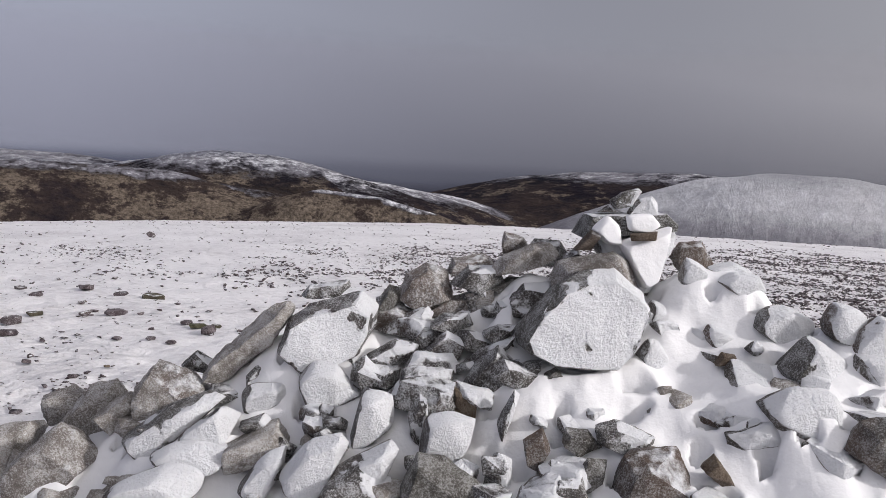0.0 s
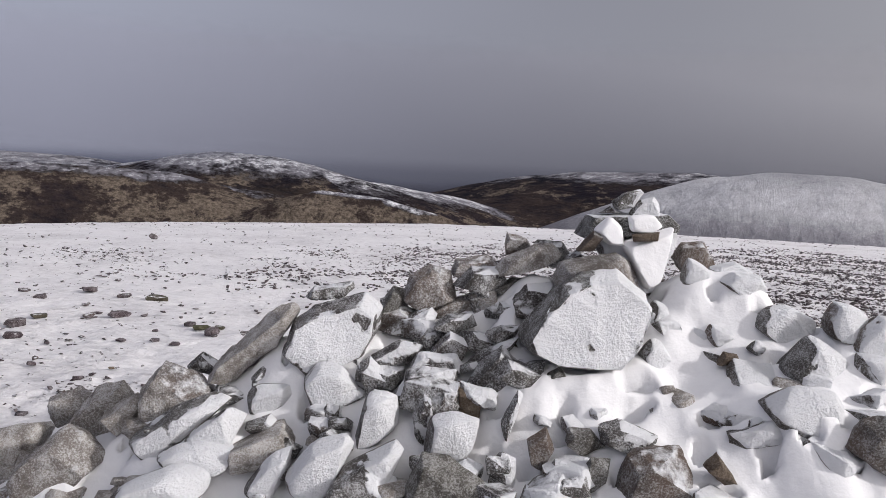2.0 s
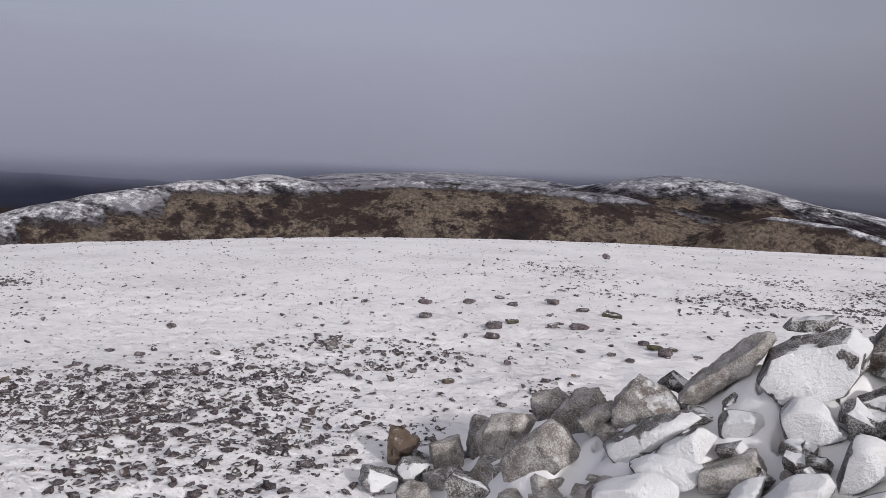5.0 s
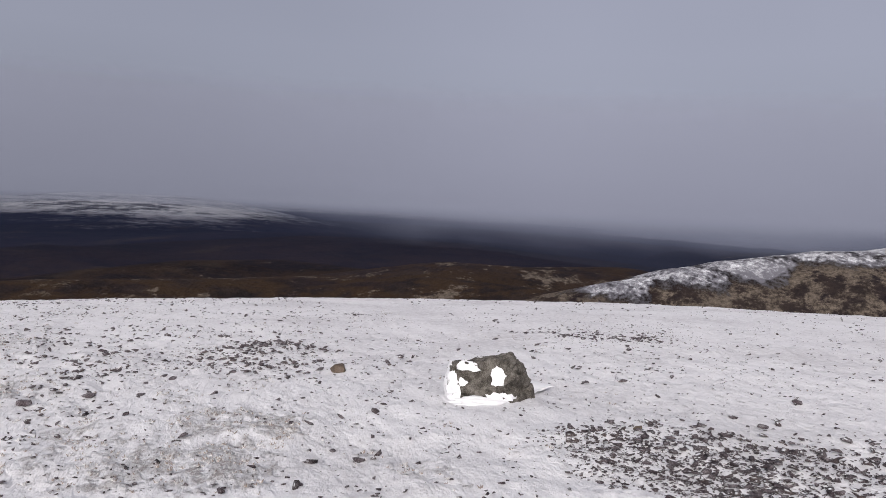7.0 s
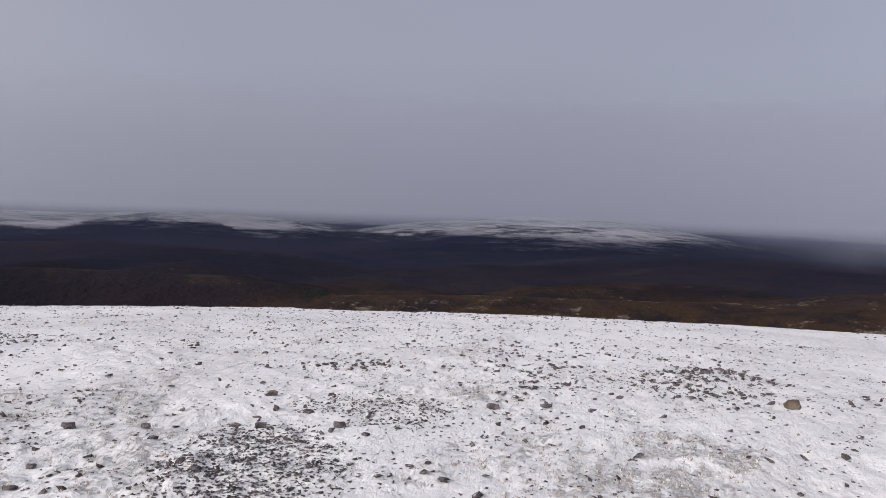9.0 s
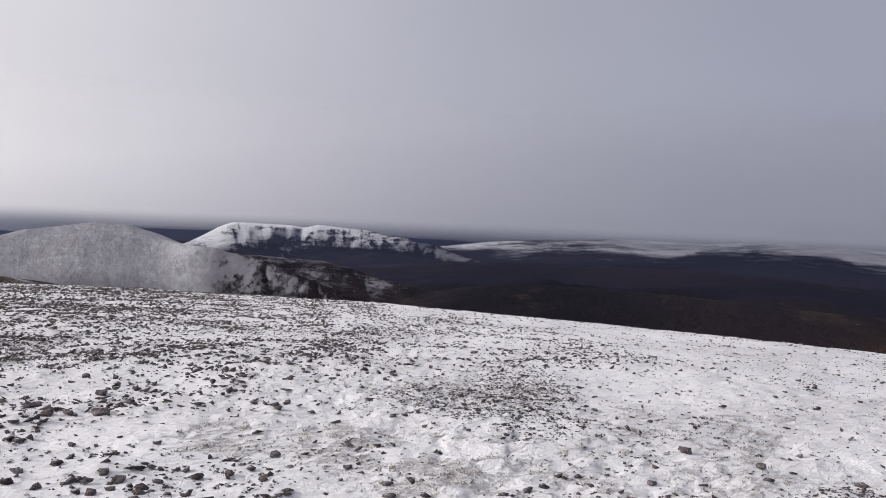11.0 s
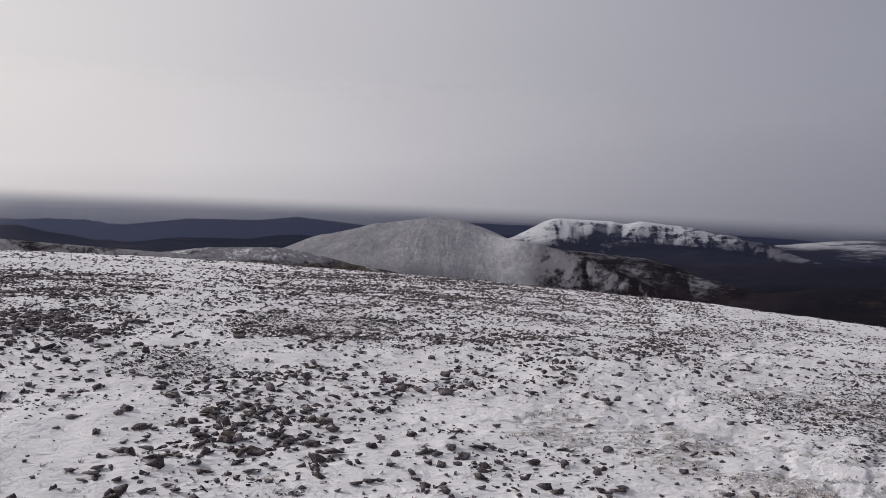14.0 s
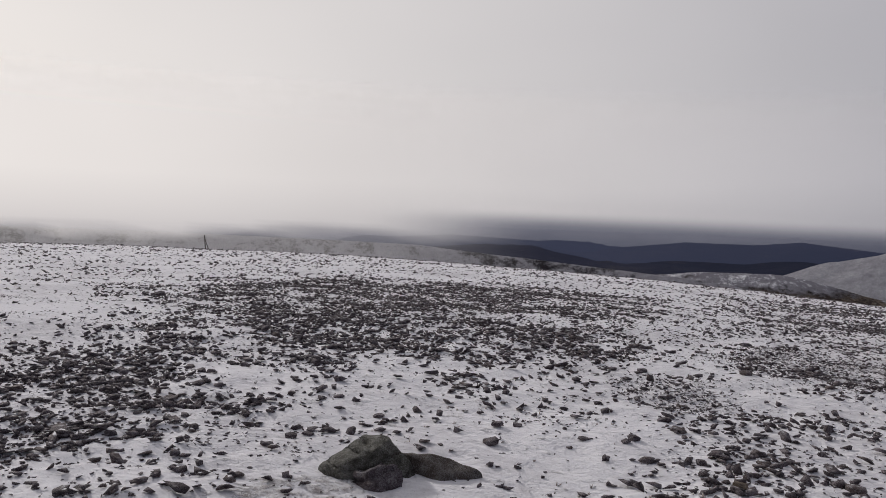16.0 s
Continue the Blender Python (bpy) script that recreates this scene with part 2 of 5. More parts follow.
def stone_material(name, dark, light, frost=0.35, lean=(0.28, -0.55, 0.79), rust=0.25, edge=0.45, clots=0.0):
    """Grey quartzite with rust stains, rime and blown snow on the faces turned to the wind."""
    m, w = material(name)
    geo = w.add("ShaderNodeNewGeometry")
    p, n = geo.outputs["Position"], geo.outputs["Normal"]
    one = w.add("ShaderNodeObjectInfo").outputs["Random"]
    isle = geo.outputs["Random Per Island"]
    vary = w.math("FRACT", w.math("ADD", one, isle))
    fine = w.noise(p, 150.0, 4.0, 0.75)
    mid = w.noise(p, 14.0, 5.0, 0.62)
    big = w.noise(p, 3.2, 3.0, 0.5)
    col = w.mix(w.step(w.math("ADD", w.math("MULTIPLY", mid, 0.6), w.math("MULTIPLY", fine, 0.4)), 0.3, 0.7), dark, light)
    col = w.mix(w.step(vary, 0.1, 0.9, 0.0, 0.9), col, w.mix(0.55, col, rgb(0.052, 0.040, 0.042)))
    stain = w.math("MULTIPLY", w.step(w.math("ADD", big, w.math("MULTIPLY", w.math("SUBTRACT", vary, 0.5), 0.3)), 0.52, 0.72), rust)
    col = w.mix(stain, col, rgb(0.17, 0.115, 0.085))
    # rime: a thin grey-white fur everywhere, grainy
    rime = w.math("MULTIPLY", w.step(w.math("ADD", w.math("MULTIPLY", fine, 0.85), w.math("MULTIPLY", mid, 0.45)), 0.60, 0.78), frost)
    col = w.mix(rime, col, rgb(0.66, 0.67, 0.69))
    facing = w.vmath("DOT_PRODUCT", n, Vector(lean).normalized())
    lie = w.math("ADD", facing, w.math("MULTIPLY", w.math("SUBTRACT", mid, 0.5), 0.75))
    lie = w.math("ADD", lie, w.math("MULTIPLY", w.math("SUBTRACT", vary, 0.5), 0.35))
    if clots:
        lie = w.math("MULTIPLY_ADD", w.math("SUBTRACT", w.noise(p, 6.5, 3.0, 0.5), 0.5), clots, lie)
    cover = w.step(lie, edge, edge + (0.06 if clots else 0.22))
    col = w.mix(cover, col, SNOW)
    crag = w.math("MULTIPLY", w.math("SUBTRACT", 1.0, cover), w.noise(p, 24.0, 8.0, 0.72))
    relief = w.math("ADD", w.math("MULTIPLY", mid, 0.6), w.math("MULTIPLY", fine, 0.30))
    relief = w.math("MULTIPLY_ADD", crag, 1.3, relief)
    relief = w.math("MULTIPLY_ADD", cover, w.math("MULTIPLY_ADD", w.noise(p, 60.0, 5.0, 0.65), 0.9, 1.0), relief)
    finish(w, col, w.step(cover, 0.0, 1.0, 0.82, 0.6), relief, 0.02, 0.9)
    return m


def drift_material():
    m, w = material("drifted_snow")
    p = w.add("ShaderNodeNewGeometry").outputs["Position"]
    fine = w.noise(p, 140.0, 3.0, 0.7)
    mid = w.noise(p, 16.0, 4.0, 0.55)
    col = w.mix(mid, rgb(0.74, 0.74, 0.765), rgb(0.83, 0.83, 0.845))
    finish(w, col, 0.6, w.math("ADD", w.math("MULTIPLY", mid, 1.0), w.math("MULTIPLY", fine, 0.12)), 0.012, 0.6)
    return m


def cloud_material(name, haze=False):
    """Cloud and haze far off, as glowing sheets: thickness in the mesh's thickness, colour of the sky behind it; haze
    below the horizon is dim and blue.
    """
    m, w = material(name)
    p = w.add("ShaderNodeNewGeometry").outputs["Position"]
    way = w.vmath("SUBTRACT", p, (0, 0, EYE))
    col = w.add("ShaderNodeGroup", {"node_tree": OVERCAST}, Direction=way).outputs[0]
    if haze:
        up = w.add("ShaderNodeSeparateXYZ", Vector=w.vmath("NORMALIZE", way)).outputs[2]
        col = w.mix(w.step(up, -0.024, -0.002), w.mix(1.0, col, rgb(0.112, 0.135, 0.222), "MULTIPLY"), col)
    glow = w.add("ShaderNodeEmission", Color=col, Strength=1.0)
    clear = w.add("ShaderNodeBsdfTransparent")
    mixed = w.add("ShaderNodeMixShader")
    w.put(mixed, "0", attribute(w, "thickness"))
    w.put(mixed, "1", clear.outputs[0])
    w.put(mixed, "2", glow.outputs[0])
    w.add("ShaderNodeOutputMaterial", Surface=mixed.outputs[0])
    return m


MAT_SUMMIT = summit_material()
MAT_HILL = hill_material()
MAT_SCREE = stone_material("scree_stone", rgb(0.028, 0.019, 0.024), rgb(0.138, 0.102, 0.111), frost=0.24, rust=0.22, edge=0.93)
MAT_STONE = stone_material("cairn_stone", rgb(0.040, 0.037, 0.035), rgb(0.20, 0.185, 0.175), frost=0.75, rust=0.35, edge=0.62)
MAT_RIMED = stone_material("rimed_stone", rgb(0.16, 0.142, 0.13), rgb(0.50, 0.46, 0.42), frost=0.62, rust=0.35, edge=1.0)
MAT_DARK = stone_material("dark_cairn_stone", rgb(0.048, 0.044, 0.040), rgb(0.20, 0.19, 0.17), frost=0.35, rust=0.5, edge=0.95)
MAT_PLASTER = stone_material("snow_plastered_stone", rgb(0.060, 0.056, 0.052), rgb(0.21, 0.20, 0.19), frost=0.5, rust=0.4, lean=(0.50, -0.66, 0.56), edge=0.30, clots=1.1)
MAT_BOULDER = stone_material("boulder_stone", rgb(0.016, 0.014, 0.012), rgb(0.165, 0.142, 0.115), frost=0.14, rust=0.30, lean=(0.3, -0.2, 0.93), edge=1.10)
MAT_MANTLED = stone_material("snow_mantled_stone", rgb(0.060, 0.052, 0.046), rgb(0.21, 0.19, 0.17), frost=0.5, rust=0.6, lean=(0.35, -0.70, 0.62), edge=0.12)
MAT_RUST = stone_material("rusty_stone", rgb(0.05, 0.036, 0.026), rgb(0.19, 0.14, 0.095), frost=0.08, rust=0.4, edge=1.0)
MAT_HALF = stone_material("half_snowed_stone", rgb(0.045, 0.042, 0.040), rgb(0.22, 0.205, 0.195), frost=0.75, rust=0.25, lean=(0.58, -0.62, 0.52), edge=0.60, clots=0.7)
MAT_CRUSTED = stone_material("snow_crusted_stone", rgb(0.050, 0.046, 0.042), rgb(0.20, 0.19, 0.17), frost=0.6, rust=0.5, lean=(0.72, -0.52, 0.46), edge=0.34, clots=1.6)
MAT_CAP = stone_material("rime_edged_stone", rgb(0.030, 0.028, 0.026), rgb(0.12, 0.115, 0.105), frost=0.45, rust=0.3, lean=(0.2, -0.1, 0.97), edge=0.62)
MAT_DRIFT = drift_material()
MAT_CLOUD, MAT_HAZE = cloud_material("cloud"), cloud_material("haze", True)


def wood_material():
    m, w = material("weathered_wood")
    p = w.add("ShaderNodeTexCoord").outputs["Object"]
    g = w.noise(w.scaled(p, (30.0, 30.0, 2.0)), 3.0, 4.0)
    finish(w, w.mix(g, rgb(0.06, 0.05, 0.045), rgb(0.18, 0.16, 0.14)), 0.85, g, 0.005)
    return m


MAT_WOOD = wood_material()

MAT_LICHEN = stone_material("lichened_stone", rgb(0.022, 0.020, 0.016), rgb(0.125, 0.118, 0.090), frost=0.18, rust=0.2, edge=0.97)


def turf_material():
    """Frozen grass clumps furred with rime."""
    m, w = material("frozen_turf")
    geo = w.add("ShaderNodeNewGeometry")
    g = w.noise(geo.outputs["Position"], 120.0, 3.0, 0.7)
    f = w.math("MULTIPLY_ADD", w.math("SUBTRACT", g, 0.5), 0.9, geo.outputs["Random Per Island"])
    finish(w, w.mix(w.step(f, 0.15, 0.85), rgb(0.33, 0.27, 0.24), rgb(0.74, 0.725, 0.72)), 0.95)
    return m


MAT_TURF = turf_material()


def conifer_material():
    m, w = material("far_conifers")
    geo = w.add("ShaderNodeNewGeometry")
    finish(w, w.mix(geo.outputs["Random Per Island"], rgb(0.003, 0.005, 0.005), rgb(0.008, 0.011, 0.009)), 0.95)
    return m


MAT_CONIFER = conifer_material()
MAT_MOSS = stone_material("mossy_stone", rgb(0.03, 0.03, 0.015), rgb(0.10, 0.095, 0.04), frost=0.05, rust=0.1, edge=0.95)
# ---- the land: one sheet from the summit to the horizon ----
def value_noise(x, y, seed=0):
    xi, yi = np.floor(x).astype(np.int64), np.floor(y).astype(np.int64)
    fx, fy = x - xi, y - yi
    fx, fy = fx * fx * (3 - 2 * fx), fy * fy * (3 - 2 * fy)

    def lattice(a, b):
        h = (a * 374761393 + b * 668265263 + seed * 974634777) & 0x7FFFFFFF
        h = ((h ^ (h >> 13)) * 1274126177) & 0x7FFFFFFF
        return ((h ^ (h >> 16)) & 0xFFFF) / 65535.0

    a, b, c, d = lattice(xi, yi), lattice(xi + 1, yi), lattice(xi, yi + 1), lattice(xi + 1, yi + 1)
    return (a + (b - a) * fx) * (1 - fy) + (c + (d - c) * fx) * fy


def fbm(x, y, octaves=4, seed=0, gain=0.5):
    total, amp, norm = 0.0, 1.0, 0.0
    for o in range(octaves):
        total = total + amp * value_noise(x * 2 ** o + 17.3 * o, y * 2 ** o - 9.1 * o, seed + o)
        norm, amp = norm + amp, amp * gain
    return total / norm - 0.5


def smooth(v, lo, hi):
    u = np.clip((v - lo) / (hi - lo), 0.0, 1.0)
    return u * u * (3 - 2 * u)


def fall(az):
    """How steeply the eye looks down on the summit's edge, by direction."""
    return (0.0894 - 0.0008 * np.cos(az) + 0.0312 * np.sin(az) - 0.0042 * np.cos(2 * az) - 0.0067 * np.sin(2 * az)
            + 0.0008 * np.cos(3 * az) - 0.0008 * np.sin(3 * az))


def cap(x, y):
    """The rounded summit, falling off ever more steeply on all sides."""
    az, r = np.arctan2(-x, y), np.hypot(x, y)
    k = fall(az) ** 2 / (4 * EYE)
    edge = 0.30 / (2 * k)
    return np.where(r < edge, -k * r * r, -k * edge * edge - 0.30 * (r - edge))


def wind_crust(x, y):
    """Low ripples and scours in the snow, drawn out across the wind."""
    u, v = 0.8 * x + 0.6 * y, -0.6 * x + 0.8 * y
    ripple = 0.5 - np.abs(fbm(u * 3.2, v * 6.5, 3, 14)) / 0.5
    return (0.024 * ripple + 0.018 * fbm(u * 8.0, v * 13.0, 3, 17)) * (0.45 + 1.4 * smooth(fbm(x * 0.5, y * 0.5, 2, 19), -0.2, 0.25)) * (1 - smooth(np.hypot(x, y), 18, 35))


def summit_relief(x, y):
    return (0.16 * fbm(x * 0.16, y * 0.16, 4, 3) + 0.075 * fbm(x * 0.9, y * 1.3, 3, 8) + 0.05 * fbm(x * 3.0, y * 4.2, 2, 11) + wind_crust(x, y))


def summit(x, y):
    x, y = np.asarray(x, float), np.asarray(y, float)
    r = np.hypot(x, y)
    return cap(x, y) + summit_relief(x, y) * smooth(r, 0.0, 3.0)


def place(az, r, el):
    a = radians(az)
    return (-r * math.sin(a), r * math.cos(a), EYE + r * math.tan(radians(el)))


RIDGES = []


def ridge(points, slope, width, snow, grass=0.0, red=0.0, rough=1.0, cap_=1.0):
    """A hill's crest line, as bearing, distance and height angle; its flanks' slope and rounding; how far below the crest snow lies, and how thick at most."""
    RIDGES.append(([place(*q) for q in points], slope, width, snow, grass, red, rough, cap_))


# the long brown hill, its front shoulder and the ridges behind it
ridge([(31, 1500, -1.2), (22.7, 1500, -1.55), (19.3, 1450, -0.98), (15.8, 1400, -0.30), (13.2, 1400, -0.45), (9.6, 1350, -1.42), (5.6, 1400, -2.02), (1, 1500, -2.66), (-4, 1600, -4.6)], 0.28, 14, 52, 0.14, cap_=0.70)
ridge([(34, 1150, -1.42), (26, 1150, -1.50), (20, 1150, -1.80), (14, 1150, -2.9)], 0.30, 12, 14, 0.24, cap_=0.55)
ridge([(40, 1900, -1.9), (37.9, 1900, -1.05), (31.6, 1900, -0.72), (26, 1900, -0.92), (24, 1900, -1.4)], 0.20, 14, 40, 0.1, cap_=0.66)
ridge([(64, 850, -7.4), (61.1, 950, -4.8), (57.4, 1000, -3.66), (54.3, 1050, -2.95), (51.2, 1100, -2.40), (48.8, 1120, -1.95), (46.4, 1150, -1.85), (39.5, 1150, -1.78), (34, 1150, -1.42)], 0.34, 10, 26, 0.24, cap_=0.66)
ridge([(48, 1250, -2.2), (46, 1290, -1.75), (43.8, 1300, -1.38), (41.5, 1300, -1.75)], 0.26, 10, 40, 0.1, cap_=0.72)
ridge([(8.8, 1020, -2.75), (5, 1000, -3.10), (1.5, 950, -4.0), (-2, 900, -5.6)], 0.36, 5, 5, 0.3, cap_=0.7)
# the hill beyond the valley and the snow dome beside it
ridge([(4, 2100, -3.6), (-3.3, 2000, -1.96), (-6.8, 1900, -1.0), (-10, 1850, -0.60), (-17.2, 1850, -0.36), (-19.5, 1850, -0.65), (-26, 1900, -1.6)], 0.24, 14, 34, 0.12, cap_=0.60)
ridge([(-13.5, 900, -7.5), (-15.4, 900, -2.9), (-17, 900, -1.60), (-19.4, 900, -0.50), (-22.5, 880, -0.08), (-26, 870, -0.15), (-29, 860, -0.55), (-36, 850, -2.5)], 0.42, 20, 150, 0.05, cap_=0.78)
ridge([(12, 4300, -2.3), (4, 4200, -2.2), (-2, 4200, -2.0), (-8, 4200, -2.2)], 0.18, 20, 0)
# the moors
ridge([(60.3, 2600, -3.2), (57.5, 2600, -2.42), (55.4, 2600, -3.05)], 0.34, 12, 0)
ridge([(52.5, 2700, -2.3), (50, 2700, -2.15), (47, 2700, -2.3)], 0.26, 20, 0)
ridge([(79, 1250, -5.3), (76, 1300, -4.5), (73.7, 1300, -4.16), (68, 1350, -4.25), (62, 1450, -3.9)], 0.18, 8, 0, 0.08, 0.8)
ridge([(84, 1150, -6.2), (75, 1120, -5.3), (70, 1050, -5.6), (65, 1000, -6.0)], 0.22, 6, 0, 0.04, 1.0)
ridge([(110, 1150, -6.3), (100, 1150, -6.0), (90, 1200, -5.9), (84, 1250, -5.6)], 0.14, 6, 0, 0.10, 1.0)
ridge([(106, 3600, -1.15), (102.6, 3600, -0.58), (98, 3600, -0.18), (93, 3600, -0.25), (89, 3600, -0.92), (83, 3600, -1.9)], 0.16, 22, 130, -0.13, cap_=0.56)
ridge([(104, 3100, -2.4), (98, 3100, -2.05), (94, 3100, -2.3)], 0.14, 12, 14, -0.2, cap_=0.5)
ridge([(90, 2500, -2.6), (83, 2400, -2.4), (74, 2400, -2.5), (66, 2500, -2.8)], 0.14, 20, 0, -0.3)
ridge([(142, 3650, -1.55), (139, 3650, -1.15), (133.5, 3650, -0.84), (128, 3650, -0.90), (123, 3650, -0.55), (117, 3650, -0.80), (112, 3650, -1.6)], 0.16, 24, 85, -0.13, cap_=0.55)
ridge([(140, 2100, -3.0), (128, 2100, -2.7), (119, 2150, -3.2), (113, 2200, -4.3)], 0.18, 20, 0, -0.15)
ridge([(140, 1400, -4.3), (131, 1350, -4.5), (120, 1300, -5.0), (115, 1250, -5.7)], 0.22, 12, 0, -0.1)
ridge([(112, 3000, -2.9), (105, 2700, -3.0), (94, 2600, -2.9), (86, 2700, -3.2)], 0.14, 20, 0, -0.2)
ridge([(112, 4500, -1.0), (100, 4500, -1.0), (84, 4500, -0.8), (72, 4500, -1.0), (60, 4500, -1.4)], 0.10, 40, 12, -0.3, cap_=0.45)
ridge([(126, 1700, -4.6), (121, 1800, -3.9), (116, 1900, -4.2), (112.5, 1850, -5.2)], 0.30, 10, 0, -0.1)
ridge([(112, 1700, -5.4), (107, 1900, -4.4), (101, 2100, -3.7), (95, 2200, -3.9)], 0.24, 12, 0, -0.1)
ridge([(97, 1500, -5.2), (92, 1600, -4.6), (86, 1700, -4.4), (80, 1600, -4.9)], 0.24, 12, 0, -0.05, 0.4)
ridge([(146, 1300, -6.6), (139, 1500, -5.4), (132, 1700, -4.2), (127, 1900, -3.6)], 0.34, 10, 0, -0.2)
ridge([(152, 2200, -4.0), (146, 2300, -3.1), (138, 2500, -2.6), (130, 2700, -2.5)], 0.34, 14, 0, -0.3)
# the snowy mountains and the near dome with its spur
ridge([(165.5, 3000, -2.9), (163.7, 3000, -2.22), (160.7, 3000, -0.80), (157, 3000, -0.86), (156, 3000, -1.0), (155, 3000, -0.76), (151.6, 3000, -1.02), (148.6, 2950, -1.48)], 0.48, 8, 150, -0.12, 0.0, 3.0, 0.88)
ridge([(149.2, 2950, -1.42), (146.8, 2900, -1.82), (145, 2800, -2.5), (140, 2600, -3.6)], 0.48, 8, 45, -0.06, 0.0, 3.0, 0.50)
ridge([(162, 1500, -2.9), (155, 1500, -3.3), (151, 1450, -4.4), (148, 1400, -5.9)], 0.34, 10, 60, 0.0, 0.0, 1.5, 0.45)
ridge([(145, 1900, -4.6), (141, 1900, -3.9), (136, 1900, -4.6)], 0.30, 12, 0, 0.1, 0.2)
# low cap_ greys the dome's snow in place of cloud shade
ridge([(183.5, 1100, -6.5), (181.1, 1100, -4.4), (177, 1100, -2.63), (173.4, 1100, -1.74), (169.4, 1100, -1.10), (168, 1095, -1.22), (166.9, 1085, -1.55), (165.3, 1060, -2.28), (162.5, 1040, -3.6)], 0.46, 8, 160, 0.05, 0.0, 0.35, 0.68)
# spur's light and shade put into its snow: thicker lit end, thinner dark flank
ridge([(166.2, 1075, -1.95), (165.3, 1050, -2.28), (163.2, 1015, -2.55), (162.0, 1005, -2.75)], 0.60, 4, 1500, 0.05, 0.0, 0.5, 0.74)
ridge([(162.0, 1010, -2.75), (158.8, 970, -3.40), (155.5, 930, -4.68), (150.5, 900, -6.4), (148, 890, -8.0)], 0.60, 4, 400, 0.012, 0.0, 1.6, 0.53)
ridge([(192.5, 2800, -3.0), (190.7, 2800, -2.45), (186.4, 2800, -1.9), (182, 2800, -1.85), (179.2, 2800, -1.52), (174.7, 2800, -1.9), (170, 2800, -2.5)], 0.32, 12, 0)
ridge([(208, 4300, -1.7), (199, 4300, -1.45), (190, 4400, -1.40), (178, 4400, -1.30), (164, 4400, -1.25), (146, 4400, -1.25)], 0.16, 20, 0)
ridge([(209, 3000, -2.6), (203, 3000, -2.1), (198, 3000, -2.25), (194, 3000, -2.35), (188, 3000, -3.1)], 0.28, 12, 0)
ridge([(240, 520, -2.3), (225, 500, -2.55), (210.9, 480, -2.85), (206, 470, -2.95), (198.7, 450, -3.55), (187.6, 420, -4.36), (180, 420, -5.4)], 0.20, 5, 60, 0.012, cap_=0.62)
ridge([(190, 720, -4.4), (184.7, 700, -3.86), (181, 700, -3.74), (177, 700, -4.6)], 0.24, 6, 14, 0.3, cap_=0.6)


def far_land(x, y):
    """Heights of the moors and hills, with how much snow, grass and red heather grow there."""
    r = np.hypot(x, y)
    folds = 1 - 2 * np.abs(fbm(x / 1100, y / 1100, 5, 21)) / 0.5
    base = -185 + 90 * (folds - 0.5) + 85 * fbm(x / 420, y / 420, 5, 25) + 20 * smooth(r, 2600, 5000)
    z = base.copy()
    grow = smooth(r, 255, 300)
    az = np.degrees(np.arctan2(-x, y)) % 360
    plain = 0.55 * smooth(az, 55, 66) * (1 - smooth(az, 108, 120)) * (1 - smooth(r, 1500, 2600))
    weight = np.ones(x.shape)
    snow, grass, red, crag = np.full(x.shape, -0.6), np.full(x.shape, -0.12), plain.copy(), np.zeros(x.shape)
    for pts, slope, width, deep, lush, rust, rough, most in RIDGES:
        top, crest = np.full(x.shape, -1e9), np.zeros(x.shape)
        along, away, run = np.zeros(x.shape), np.zeros(x.shape), 0.0
        for (ax, ay, az_), (bx, by, bz) in zip(pts, pts[1:]):
            dx, dy = bx - ax, by - ay
            t = np.clip(((x - ax) * dx + (y - ay) * dy) / (dx * dx + dy * dy), 0, 1)
            d = np.hypot(x - ax - t * dx, y - ay - t * dy)
            c = az_ + t * (bz - az_)
            h = c - (np.sqrt((slope * d) ** 2 + width ** 2) - width)
            size = math.hypot(dx, dy)
            crest, along, away = np.where(h > top, c, crest), np.where(h > top, run + t * size, along), np.where(h > top, d, away)
            top, run = np.maximum(top, h), run + size
        below = crest - top
        gully = rough * (fbm(x / 170, y / 170, 4, 31) * 9 + fbm(x / 45, y / 45, 3, 35) * 2.4) * smooth(below, 1.5, 18)
        top = top + gully
        lies = np.where(deep > 0, 1.0 - below / max(deep, 1e-3), -0.6)
        if rough > 2:
            # steep flanks: snow in the gullies, bare ribs between them
            rib = fbm(along / 30 + 0.004 * away, away / 220, 4, 41, 0.62)
            top = top + 9 * rib * smooth(below, 2, 30)
            lies = lies - 1.0 * rib * smooth(below, 0, 9)
        gain = np.exp(np.clip((top - base) / 5.0, -30, 60))
        weight = weight + gain
        snow, grass, red = snow + gain * np.clip(lies, -0.6, most), grass + gain * lush, red + gain * np.maximum(plain, rust)
        crag = crag + gain * (rough > 2)
        k = 6.0
        hh = np.clip(0.5 + 0.5 * (top - z) / k, 0, 1)
        z = z * (1 - hh) + top * hh + k * hh * (1 - hh)
    return z, snow / weight, grass / weight, red / weight, crag / weight, grow


def mesh_from(name, verts, faces):
    me = bpy.data.meshes.new(name)
    verts, faces = np.asarray(verts, np.float32), np.asarray(faces, np.int32)
    n = faces.shape[1]
    me.vertices.add(len(verts))
    me.vertices.foreach_set("co", verts.ravel())
    me.loops.add(faces.size)
    me.loops.foreach_set("vertex_index", faces.ravel())
    me.polygons.add(len(faces))
    me.polygons.foreach_set("loop_start", np.arange(0, faces.size, n, dtype=np.int32))
    me.update(calc_edges=True)
    return me


def shade_smooth(me):
    me.polygons.foreach_set("use_smooth", np.ones(len(me.polygons), bool))


def float_attribute(me, name, values):
    me.attributes.new(name, "FLOAT", "POINT").data.foreach_set("value", np.asarray(values, np.float32).ravel())


